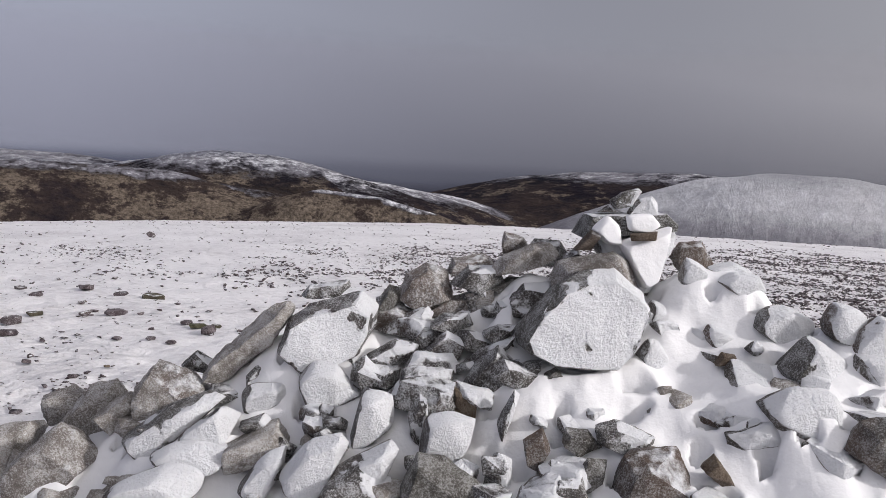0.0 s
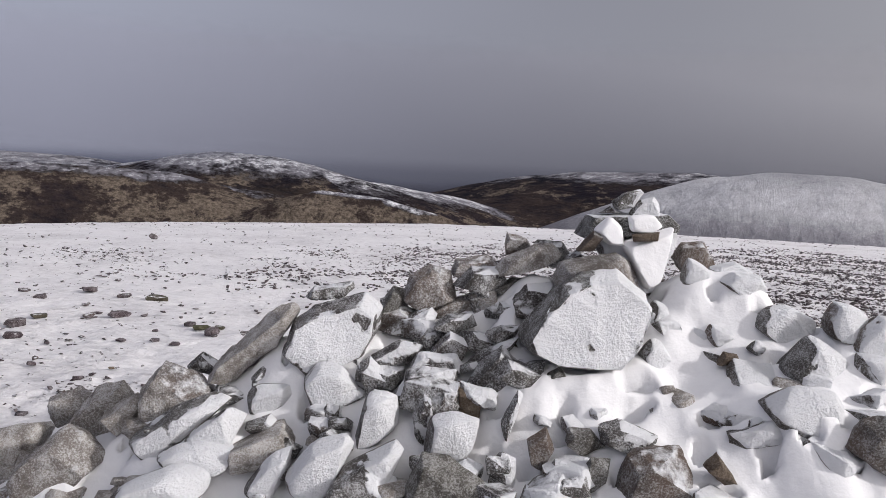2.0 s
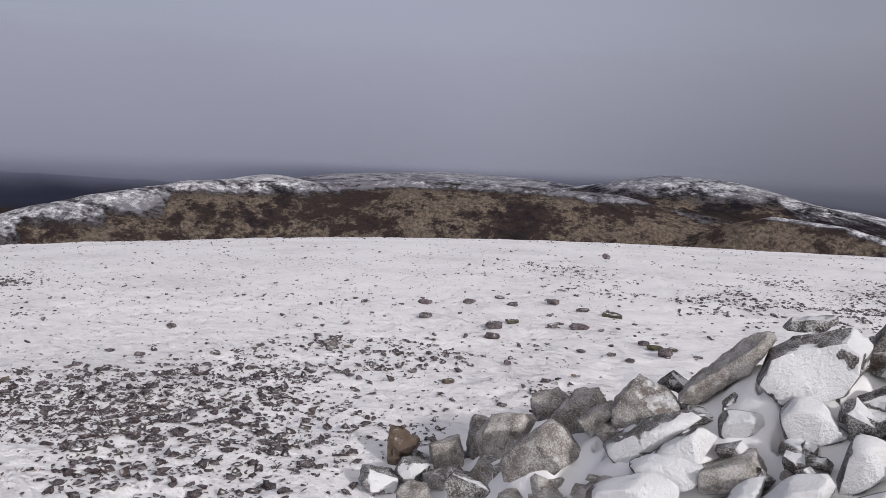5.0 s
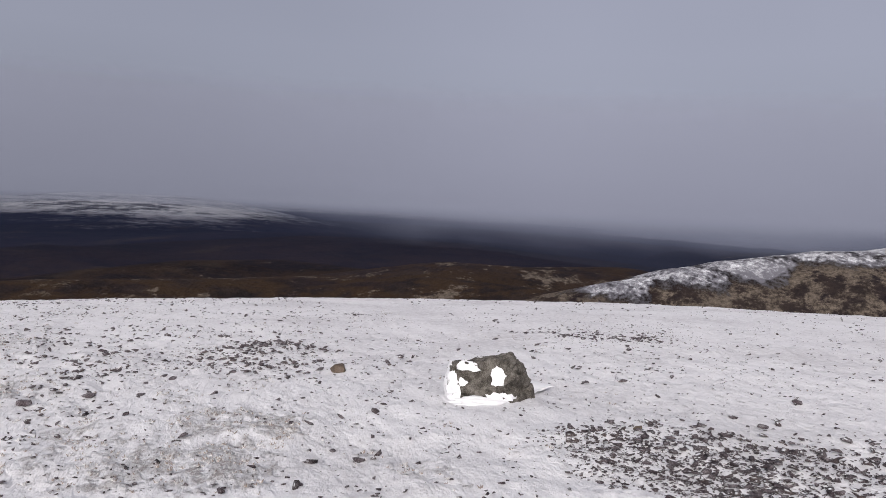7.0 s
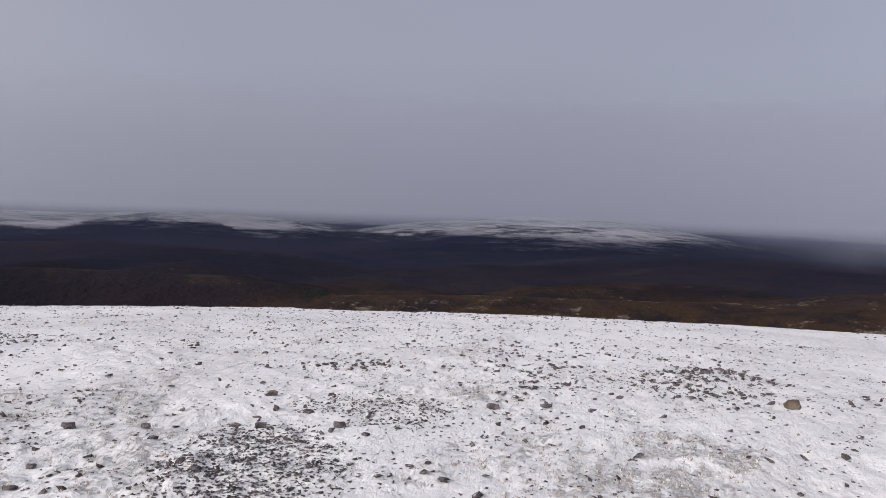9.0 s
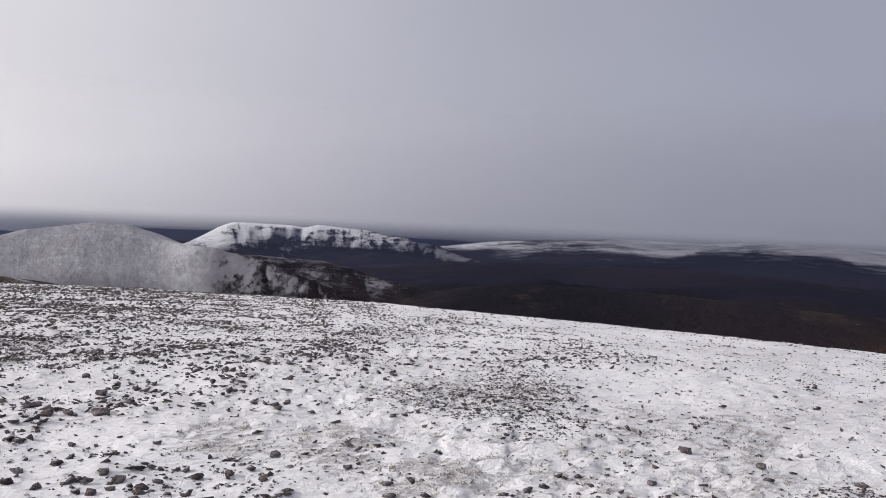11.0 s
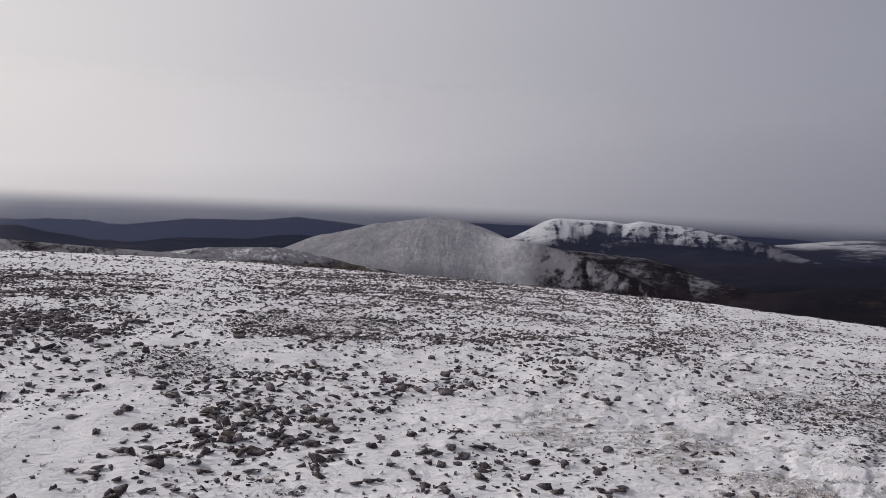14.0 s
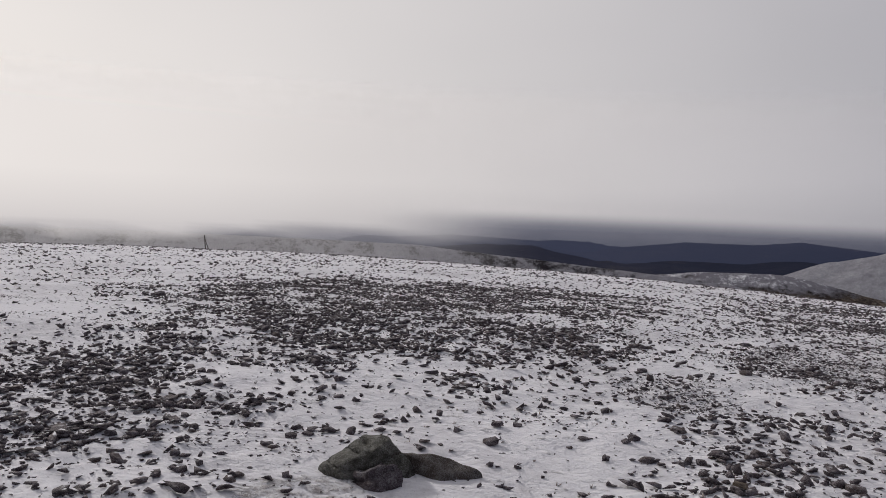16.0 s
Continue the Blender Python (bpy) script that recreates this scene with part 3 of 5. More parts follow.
def grid_faces(rows, cols, wrap=False):
    i = np.arange(rows - 1)[:, None]
    j = np.arange(cols if wrap else cols - 1)[None, :]
    a, b = i * cols + j, i * cols + (j + 1) % cols
    return np.stack([a, a + cols, b + cols, b], -1).reshape(-1, 4)


# patches on the summit: x, y, half lengths across and along the bearing that they lie on, that bearing in degrees, strength
BARE, GRAVEL, TURF, CLEAR = [], [], [], []


def bare_patch(x, y, a, b, turn, strength):
    """Stones stripped of snow by the wind."""
    BARE.append((x, y, a, b, radians(turn), strength))


def gravel_patch(x, y, a, b, turn, strength):
    """Fine grit showing through the crust."""
    GRAVEL.append((x, y, a, b, radians(turn), strength))


def turf_patch(x, y, a, b, turn, strength):
    """Frozen grass."""
    TURF.append((x, y, a, b, radians(turn), strength))


def clear_patch(x, y, a, b, turn, strength):
    """Unbroken snow."""
    CLEAR.append((x, y, a, b, radians(turn), strength))


bare_patch(-4.0, 3.5, 1.1, 1.1, 46, 0.95)
bare_patch(-5.3, 2.7, 0.6, 0.8, 60, 0.80)
bare_patch(-4.4, 5.4, 1.0, 0.9, 37, 0.45)
bare_patch(-3.3, 2.7, 0.8, 0.6, 47, 0.80)
bare_patch(-11.5, 5.6, 1.1, 0.9, 63, 0.25)
bare_patch(-6.1, 14.2, 1.0, 1.6, 22, 0.18)
bare_patch(-2.5, 5.3, 0.5, 0.4, 23, 0.30)
bare_patch(-9.4, 0.4, 0.6, 1.6, 86, 0.50)
bare_patch(-9.2, -1.1, 0.9, 1.0, 95, 0.20)
bare_patch(-9.0, -4.0, 0.7, 0.3, 111, 0.35)
bare_patch(-2.7, -8.5, 0.7, 1.4, 163, 0.35)
bare_patch(-4.9, -21.6, 5.9, 10.6, 168, 0.60)
bare_patch(-0.2, -7.0, 0.8, 1.9, 180, 0.25)
bare_patch(-7.9, -14.7, 3.3, 3.2, 151, 0.35)
bare_patch(4.3, -12.8, 1.9, 4.5, 200, 0.85)
bare_patch(2.8, -10.5, 1.0, 1.2, 196, 0.90)
bare_patch(0.0, -7.0, 0.8, 1.7, 180, 0.30)
bare_patch(-2.3, -8.7, 0.7, 1.2, 164, 0.35)
bare_patch(5.4, -5.7, 1.1, 2.5, 229, 0.70)
bare_patch(7.4, -13.3, 3.3, 5.3, 211, 0.85)
bare_patch(3.7, -10.8, 1.9, 1.6, 200, 0.75)
bare_patch(5.5, -17.1, 3.6, 4.0, 199, 0.80)
bare_patch(-0.3, -7.7, 0.9, 1.4, 177, 0.25)

gravel_patch(-6.7, -2.4, 0.4, 0.6, 108, 0.40)
gravel_patch(-4.8, -2.9, 0.5, 1.0, 116, 0.80)
gravel_patch(-5.7, -7.1, 0.7, 2.0, 140, 0.70)
gravel_patch(-6.9, -2.9, 0.6, 0.4, 109, 0.50)
gravel_patch(-0.7, -11.7, 1.1, 1.2, 178, 0.80)
gravel_patch(-4.9, -6.8, 1.0, 1.1, 143, 0.70)
gravel_patch(-0.3, -11.8, 0.9, 1.3, 178, 0.80)
gravel_patch(0.9, -8.5, 0.5, 0.6, 187, 0.70)
gravel_patch(0.9, -8.8, 0.6, 0.9, 186, 0.70)
gravel_patch(-0.4, -11.7, 0.8, 1.4, 178, 0.50)
gravel_patch(-4.9, 2.8, 0.8, 0.7, 57, 0.60)

turf_patch(-5.2, -0.4, 0.7, 0.7, 91, 0.80)
turf_patch(-7.8, -2.0, 0.5, 0.7, 103, 0.80)
turf_patch(-6.2, -0.0, 0.6, 0.6, 88, 0.80)
turf_patch(-7.8, -1.9, 0.5, 0.6, 100, 0.70)
turf_patch(-2.2, -6.5, 0.4, 0.5, 161, 0.90)
turf_patch(-3.0, -6.0, 0.6, 0.8, 153, 0.80)
turf_patch(-3.1, -5.0, 0.4, 0.6, 147, 0.90)
turf_patch(-2.3, -6.4, 0.5, 0.5, 157, 0.80)
turf_patch(2.5, -4.8, 0.4, 0.2, 213, 0.90)
turf_patch(-4.4, -3.6, 0.4, 0.6, 126, 0.60)

clear_patch(9.7, -9.8, 1.7, 2.0, 228, 0.80)
clear_patch(1.5, -6.6, 0.8, 1.2, 194, 0.70)
clear_patch(1.6, -6.3, 0.8, 1.1, 196, 0.80)
clear_patch(-1.9, -6.9, 0.8, 0.5, 165, 0.70)
clear_patch(-8.3, -6.3, 2.4, 1.2, 125, 0.50)
clear_patch(1.0, -10.3, 0.9, 0.6, 186, 0.70)
clear_patch(3.7, -13.4, 0.7, 0.8, 196, 0.80)
clear_patch(-2.9, 5.2, 0.3, 1.0, 27, 0.80)
# beyond the cairn
bare_patch(8.0, 13.0, 9.0, 7.0, 10, 0.8)
bare_patch(3.0, 16.0, 5.0, 3.0, 10, 0.45)
bare_patch(-9.0, -10.0, 2.5, 1.2, 40, 0.25)


def spread(patches, x, y, seed=51):
    """How far the patches reach over x, y, with ragged edges."""
    x, y = np.asarray(x, float), np.asarray(y, float)
    total = np.zeros(np.broadcast(x, y).shape)
    wob = 0.8 * fbm(x * 0.8, y * 0.8, 2, seed) + 0.7 * fbm(x * 2.3, y * 2.3, 3, seed + 3)
    for px, py, a, b, turn, strength in patches:
        dx, dy = x - px, y - py
        u = (dx * math.cos(turn) + dy * math.sin(turn)) / a
        v = (-dx * math.sin(turn) + dy * math.cos(turn)) / b
        total = np.maximum(total, strength * (1 - smooth(np.hypot(u, v) + wob, 0.5, 1.35)))
    return total


def bareness(x, y):
    return spread(BARE, x, y) * (1 - spread(CLEAR, x, y, 57))


def turfiness(x, y):
    """Where frozen grass stands through the snow: mostly on the western side."""
    x, y = np.asarray(x, float), np.asarray(y, float)
    az, r = np.degrees(np.arctan2(-x, y)) % 360, np.hypot(x, y)
    side = 0.25 + 0.75 * smooth(az, 40, 85) * (1 - smooth(az, 168, 200))
    n = fbm(x * 0.55, y * 0.75, 4, 81) + 0.9 * fbm(x * 2.4, y * 3.4, 4, 86)
    return np.maximum(0.55 * smooth(n, -0.02, 0.42) * side * (1 - 0.6 * smooth(r, 10, 30)), spread(TURF, x, y, 61) * smooth(n, -0.45, 0.15))


def build_ground():
    seen = np.concatenate([np.arange(-40.0, 142.0, 0.3), np.arange(142.0, 182.0, 0.14), np.arange(182.0, 245.0, 0.3)])
    az = np.radians(np.concatenate([seen, np.arange(245.0, 320.0, 1.0)]))
    rad = [0.25]
    while rad[-1] < 4950:
        r = rad[-1]
        rad.append(r * (1.05 if r < 1.5 else 1.012 if r < 12 else 1.022 if r < 45 else 1.03 if r < 300 else 1.008 if 600 < r < 1450 else 1.017))
    rad = np.array(rad)
    R, A = np.meshgrid(rad, az, indexing="ij")
    X, Y = -R * np.sin(A), R * np.cos(A)
    near = summit(X, Y)
    z, snow, grass, red, crag, grow = far_land(X, Y)
    far = z * grow + (-400) * (1 - grow)
    Z = np.where(R < 260, near, np.maximum(near, far))
    me = mesh_from("ground", np.stack([X, Y, Z], -1).reshape(-1, 3), grid_faces(len(rad), len(az), True))
    shade_smooth(me)
    # shade of the flanks put into the snow: thinner on slopes turned from the sun's side
    dr, da = np.gradient(Z, rad, axis=0), np.gradient(Z, az, axis=1) / np.maximum(R, 1e-3)
    gx, gy = -dr * np.sin(A) - da * np.cos(A), dr * np.cos(A) - da * np.sin(A)
    snow = snow + np.clip(-1.0 * (0.75 * gx - 0.66 * gy), -0.34, 0.10) * smooth(R, 500, 700) * (snow > 0) * smooth(np.degrees(A), 138, 146) * (1 - smooth(np.degrees(A), 160, 163.5))
    float_attribute(me, "snow", np.where(far > near, snow, 1.0))
    float_attribute(me, "grass", grass)
    float_attribute(me, "red", red)
    float_attribute(me, "crag", crag)
    float_attribute(me, "bare", np.where(R < 120, np.maximum(0.6 * bareness(X, Y), 1.6 * spread(GRAVEL, X, Y, 63)), 0.2))
    float_attribute(me, "turf", turfiness(X, Y))
    me.materials.append(MAT_SUMMIT)
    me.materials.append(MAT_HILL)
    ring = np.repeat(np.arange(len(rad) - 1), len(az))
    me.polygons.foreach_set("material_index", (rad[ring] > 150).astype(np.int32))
    return tagged(new("ground", me), "snow-covered stony summit falling away to brown moors and white hills", "ground", kind="structure")


build_ground()


# ---- cloud and haze ----
HAZE, CLOUD = "backdrop_haze", "backdrop_cloud"


def cloud_bank(name, label, az0, az1, r, el0, el1, lo, hi, el_top=9.0, rag=0.5, seed=0, fade=6.0):
    """A glowing sheet for a bank of cloud or haze at a distance: thin (lo) below el0, thick (hi) above el1, fading out
    at both ends.
    """
    az, el = np.arange(az0, az1 + 0.01, 1.5), np.arange(-9, el_top, 0.3)
    E, A = np.meshgrid(el, az, indexing="ij")
    X, Y = -r * np.sin(np.radians(A)), r * np.cos(np.radians(A))
    Z = EYE + r * np.tan(np.radians(E))
    edge = rag * 2.2 * fbm(A * 0.22, E * 0.5, 4, 60 + seed)
    dens = lo + (hi - lo) * smooth(E + edge, el0, el1)
    if az1 - az0 < 359:
        dens = dens * smooth(A, az0, az0 + fade) * (1 - smooth(A, az1 - fade, az1))
    dens = dens * (1 - smooth(E, el_top - 4, el_top - 0.5))
    me = mesh_from(name, np.stack([X, Y, Z], -1).reshape(-1, 3), grid_faces(len(el), len(az)))
    float_attribute(me, "thickness", dens)
    me.materials.append(MAT_HAZE if name == HAZE else MAT_CLOUD)
    return tagged(new(name, me), label, "cloud", kind="structure")


# see-through glowing sheets stand in for the haze in the air
cloud_bank(HAZE, "glowing sheet as thin grey haze over the moors", -40, 245, 1230, -0.3, 1.2, 0.03, 0.30, seed=1)
cloud_bank(HAZE, "glowing sheet as thin grey haze over the moors", -40, 245, 2300, -0.5, 1.0, 0.22, 0.45, seed=2)
cloud_bank(HAZE, "glowing sheet as thin blue haze in the valleys", -40, 245, 1600, -0.4, 1.1, 0.06, 0.30, seed=15)
cloud_bank(HAZE, "glowing sheet as thin blue haze in the valleys", -40, 245, 2850, -0.4, 1.0, 0.14, 0.35, seed=16)
cloud_bank(HAZE, "glowing sheet as blue haze over the dark moors", 48, 165, 1750, -0.6, 0.6, 0.15, 0.3, seed=18, fade=10)
cloud_bank(HAZE, "glowing sheet as thin grey haze over the far hills", -40, 245, 3850, -0.4, 0.9, 0.45, 0.7, seed=3)
cloud_bank(CLOUD, "thin grey cloud before the far white hills", 66, 150, 3300, -1.8, 0.3, 0.04, 0.6, seed=17, fade=12)
cloud_bank(CLOUD, "grey cloud base on the far hill tops", 55, 150, 4600, -1.2, -0.3, 0.25, 1.0, seed=4)
cloud_bank(HAZE, "glowing sheet as blue-grey haze before the far ridges", 166, 245, 2600, -1.6, 0.4, 0.52, 0.7, seed=12)
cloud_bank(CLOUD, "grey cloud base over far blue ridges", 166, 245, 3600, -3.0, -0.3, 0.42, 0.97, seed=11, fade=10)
cloud_bank(CLOUD, "grey cloud base over far blue ridges", 138, 180, 4250, -2.6, -0.1, 0.3, 1.0, seed=13)
cloud_bank(CLOUD, "slate-grey cloud filling the far valley", -40, 66, 4100, -3.0, -1.6, 0.6, 1.0, seed=9)
cloud_bank(CLOUD, "grey cloud hanging low over the moor", 36, 88, 2200, -3.2, -0.5, 0.05, 1.0, seed=5, fade=22)
cloud_bank(CLOUD, "grey cloud hanging low in the valley", -14, 18, 2450, -3.2, -1.6, 0.25, 0.95, seed=6)
cloud_bank(CLOUD, "grey cloud brushing the snow dome", -40, -18, 560, -1.4, 0.4, 0.0, 0.8, seed=7)
cloud_bank(CLOUD, "grey cloud brushing the brown hill", 6, 40, 1330, -0.9, 0.4, 0.0, 0.7, seed=10)
cloud_bank(CLOUD, "pale cloud drifting over the summit slope", 196, 262, 300, -3.1, -1.8, 0.25, 1.0, seed=8, rag=0.8, fade=14)


# ---- stones ----
def part(name, me, mat, parent, label=""):
    """Links a mesh as one part under a thing."""
    if mat is not None and not me.materials:
        me.materials.append(mat)
    ob = new(name, me)
    ob.parent = parent
    if label:
        tagged(ob, label)
    return ob


def dress_stone(bm, rng, size, reach, cuts, chips, worn):
    """Wears a hull's arrises, breaks its faces into small facets and pits them."""
    bmesh.ops.bevel(bm, geom=list(bm.edges), offset=size * worn, segments=2, affect="EDGES", profile=0.6)
    bmesh.ops.triangulate(bm, faces=bm.faces)
    for _ in range(cuts):
        long = [e for e in bm.edges if e.calc_length() > max(0.020, reach / 13)]
        if long:
            bmesh.ops.subdivide_edges(bm, edges=long, cuts=1)
            bmesh.ops.triangulate(bm, faces=bm.faces)
    off = Vector((rng.uniform(0, 50), rng.uniform(0, 50), rng.uniform(0, 50)))
    tilt = Vector((rng.uniform(-0.5, 0.5), rng.uniform(-0.5, 0.5), 1.0)).normalized()
    bm.normal_update()
    for v in bm.verts:
        q = v.co * (3.0 / max(size, 0.05)) * 0.5 + off
        bed = noise.noise(Vector((0, 0, v.co.dot(tilt) * 9.0 / max(size, 0.05))) + q * 0.4)
        n = noise.noise(q) * 0.9 + abs(noise.noise(q * 2.7)) * -0.7 + noise.noise(q * 6.0) * 0.25 + bed * 0.35
        v.co += v.normal * n * size * chips * 1.7


def hull_stone(rng, sx, sy, sz, blocky=0.6, cuts=0, chips=0.03, flat_top=False):
    """A split block of quartzite: the hull of scattered corners, its arrises rounded and its faces roughened. Centred, sizes in metres."""
    bm = bmesh.new()
    for i in range(8):
        c = Vector(((i & 1) * 2 - 1, (i >> 1 & 1) * 2 - 1, (i >> 2 & 1) * 2 - 1))
        v = Vector((c.x * rng.uniform(0.45, 1.0), c.y * rng.uniform(0.45, 1.0), c.z * (0.92 if flat_top and c.z > 0 else rng.uniform(0.4, 1.0))))
        bm.verts.new(v * blocky + v.normalized() * (1 - blocky))
    for i in range(10):
        v = Vector((rng.gauss(0, 1), rng.gauss(0, 1), rng.gauss(0, 0.8))).normalized()
        bm.verts.new(v * rng.uniform(0.85, 1.02))
    hull = bmesh.ops.convex_hull(bm, input=bm.verts)
    bmesh.ops.delete(bm, geom=[v for v in bm.verts if not v.link_faces], context="VERTS")
    bmesh.ops.dissolve_limit(bm, angle_limit=radians(11), verts=bm.verts, edges=bm.edges)
    for v in bm.verts:
        v.co = Vector((v.co.x * sx / 2, v.co.y * sy / 2, v.co.z * sz / 2))
    if cuts:
        dress_stone(bm, rng, min(sx, sy, sz), max(sx, sy, sz), cuts, chips, 0.032)
    else:
        bmesh.ops.triangulate(bm, faces=bm.faces)
    return bm


def mesh_of(bm, name, soft=True):
    me = bpy.data.meshes.new(name)
    bm.to_mesh(me)
    bm.free()
    if soft:
        shade_smooth(me)
        me.set_sharp_from_angle(angle=radians(38))
    return me


# ---- the cairn ----
def polyline(x, knots):
    return np.interp(x, [k[0] for k in knots], [k[1] for k in knots])


CREST_LINE = [(-3.0, 3.45), (-2.4, 3.5), (-1.2, 3.3), (0.0, 3.42), (0.75, 3.5), (1.6, 3.05), (2.4, 2.4), (3.2, 1.6)]
CREST_TOP = [(-3.0, -0.15), (-2.6, 0.0), (-2.0, 0.30), (-1.6, 0.47), (-0.9, 0.80), (-0.3, 1.02), (0.3, 1.19), (0.75, 1.23), (1.25, 1.19), (1.6, 1.13), (2.4, 0.88), (3.4, 0.3)]


def pile(x, y):
    """Height of the heap's body."""
    d = np.asarray(y) - polyline(x, CREST_LINE)
    side = np.where(d < 0, 0.62, 0.85) * np.sqrt(d * d + 0.02)
    return polyline(x, CREST_TOP) - side + 0.06


cairn = tagged(new("cairn"), "sprawling summit cairn of grey stones half buried in drifted snow", "cairn")
CAIRN_STONES = []


def cairn_stone(x, y, z, sx, sy, sz, lean, turn, seed, blocky=0.6, label="", tip=0.0, mat=None):
    rng = random.Random(seed)
    me = mesh_of(hull_stone(rng, sx, sy, sz, blocky, (3 if seed < 500 else 2) if max(sx, sz) > 0.16 else 1, 0.035), "stone")
    bare = x < -0.95 or (y > 3.3 and x < 0.55) or rng.random() < 0.12
    ob = part("stone", me, mat or (MAT_RIMED if bare else MAT_MANTLED if x > 0.3 else MAT_STONE), cairn, label)
    m = pose(x, y, z, 0, 0, turn) @ pose(0, 0, 0, tip, lean, 0)
    ob.matrix_world = m
    CAIRN_STONES.append((ob, m, False))


def face_stone(x, y, z, deep, outline, mat, proud=False, label="", blunt=0.0, name="stone"):
    """A split stone from the outline (x, z) of its broad side and its depth: a smaller broken face in front, its bulk behind."""
    rng = random.Random(len(CAIRN_STONES) + 900)
    wide, high = np.ptp([q[0] for q in outline]), np.ptp([q[1] for q in outline])
    bm = bmesh.new()
    for i, (px, pz) in enumerate(outline):
        bm.verts.new((px, rng.uniform(-0.16, 0.12) * deep, pz))
        if blunt:
            # one broad split face, leaning back a little
            bm.verts.new((px * blunt + 0.03 * wide, -deep * (0.46 - 0.22 * pz / high - 0.10 * px / wide), pz * blunt - 0.03 * high))
        elif i % 4 != 3:
            k = rng.uniform(0.66, 0.95)
            bm.verts.new((px * k + rng.uniform(-0.05, 0.05) * wide, -deep * rng.uniform(0.34, 0.52), pz * k - 0.08 * high))
        if i % 3 != 1:
            bm.verts.new((px * 0.85, deep * rng.uniform(0.35, 0.55), pz * 0.8 - 0.06 * high))
    bmesh.ops.convex_hull(bm, input=bm.verts)
    bmesh.ops.delete(bm, geom=[v for v in bm.verts if not v.link_faces], context="VERTS")
    bmesh.ops.dissolve_limit(bm, angle_limit=radians(7), verts=bm.verts, edges=bm.edges)
    dress_stone(bm, rng, min(wide, high, deep), max(wide, high), 3 if max(wide, high) > 0.16 else 2, 0.014 if mat in (MAT_PLASTER, MAT_MANTLED, MAT_DRIFT) else 0.036, 0.022)
    if mat in (MAT_PLASTER, MAT_MANTLED, MAT_DRIFT):
        # packed snow rounds the stone off
        for _ in range(5):
            bmesh.ops.smooth_vert(bm, verts=bm.verts, factor=0.5, use_axis_x=True, use_axis_y=True, use_axis_z=True)
        bmesh.ops.scale(bm, vec=(1.07, 1.07, 1.07), verts=bm.verts)
    if mat == MAT_DRIFT:
        label = label or "wind-packed snow plastered on the stones"
    ob = part(name, mesh_of(bm, name), mat, cairn, label)
    m = pose(x, y, z)
    ob.matrix_world = m
    CAIRN_STONES.append((ob, m, proud))


# the built tower, then the stones from the crest down to the toe of the heap
face_stone(0.61, 3.22, 1.19, 0.23, [(-0.18, -0.01), (-0.15, 0.06), (0.08, 0.12), (0.15, 0.08), (0.20, -0.03), (0.18, -0.10), (-0.10, -0.08), (-0.17, -0.05)], MAT_RIMED, True)
face_stone(0.826, 3.370, 1.248, 0.26, [(-0.217, 0.126), (0.131, 0.150), (0.124, 0.058), (0.087, -0.085), (0.048, -0.140), (-0.011, -0.131), (-0.162, 0.020)], MAT_MANTLED, True, label="stone of the tower plastered white with snow")
face_stone(0.76, 3.40, 1.40, 0.34, [(-0.21, -0.05), (-0.17, 0.04), (0.15, 0.06), (0.20, 0.02), (0.19, -0.01), (0.00, -0.02), (-0.17, -0.03)], MAT_CAP, True, label="flat dark capstone edged with rime", blunt=0.97)
face_stone(0.59, 3.20, 1.34, 0.10, [(-0.068, -0.038), (0.002, 0.045), (0.051, 0.032), (0.015, -0.039)], MAT_RUST, True, label="rust-brown split stone")
face_stone(0.80, 3.17, 1.37, 0.05, [(-0.059, 0.010), (0.055, 0.023), (0.053, -0.012), (-0.050, -0.021)], MAT_RUST, True)
face_stone(0.76, 3.36, 1.51, 0.09, [(-0.07, -0.01), (-0.02, 0.03), (0.05, 0.05), (0.07, 0.03), (0.02, -0.03), (-0.05, -0.05)], MAT_CRUSTED, True)
face_stone(0.84, 3.34, 1.49, 0.08, [(-0.08, -0.04), (-0.04, 0.02), (0.02, 0.04), (0.05, 0.01), (0.05, -0.04)], MAT_CRUSTED, True)
face_stone(0.69, 3.36, 1.46, 0.05, [(-0.060, -0.012), (0.000, 0.021), (0.060, -0.009)], MAT_STONE, True)
face_stone(0.54, 3.05, 1.06, 0.35, [(-0.26, -0.06), (-0.22, -0.00), (-0.10, 0.13), (-0.00, 0.18), (0.13, 0.19), (0.24, 0.10), (0.27, 0.05), (0.19, -0.12), (0.13, -0.18), (-0.14, -0.16), (-0.24, -0.12)], MAT_CRUSTED, True, label="large block mantled in wind-packed snow", blunt=0.88)
face_stone(0.35, 3.34, 1.24, 0.17, [(-0.16, -0.08), (-0.11, 0.00), (0.02, 0.07), (0.10, 0.07), (0.14, 0.03), (0.08, -0.02), (-0.07, -0.07)], MAT_RIMED)
face_stone(1.05, 3.36, 1.27, 0.13, [(-0.09, -0.00), (-0.06, 0.07), (0.04, 0.08), (0.10, -0.02), (0.06, -0.06), (-0.05, -0.06)], MAT_DARK, True)
face_stone(-0.07, 3.38, 1.10, 0.18, [(-0.12, -0.05), (-0.08, 0.05), (0.00, 0.10), (0.09, 0.07), (0.13, -0.05), (-0.02, -0.11)], MAT_RIMED)
face_stone(0.30, 3.45, 1.29, 0.09, [(-0.05, 0.00), (-0.04, 0.05), (0.05, 0.03), (0.08, -0.02), (-0.04, -0.05)], MAT_RIMED)
face_stone(0.05, 3.38, 1.02, 0.15, [(-0.14, -0.03), (-0.01, 0.04), (0.12, 0.07), (0.13, 0.02), (-0.00, -0.05), (-0.10, -0.06)], MAT_RIMED)
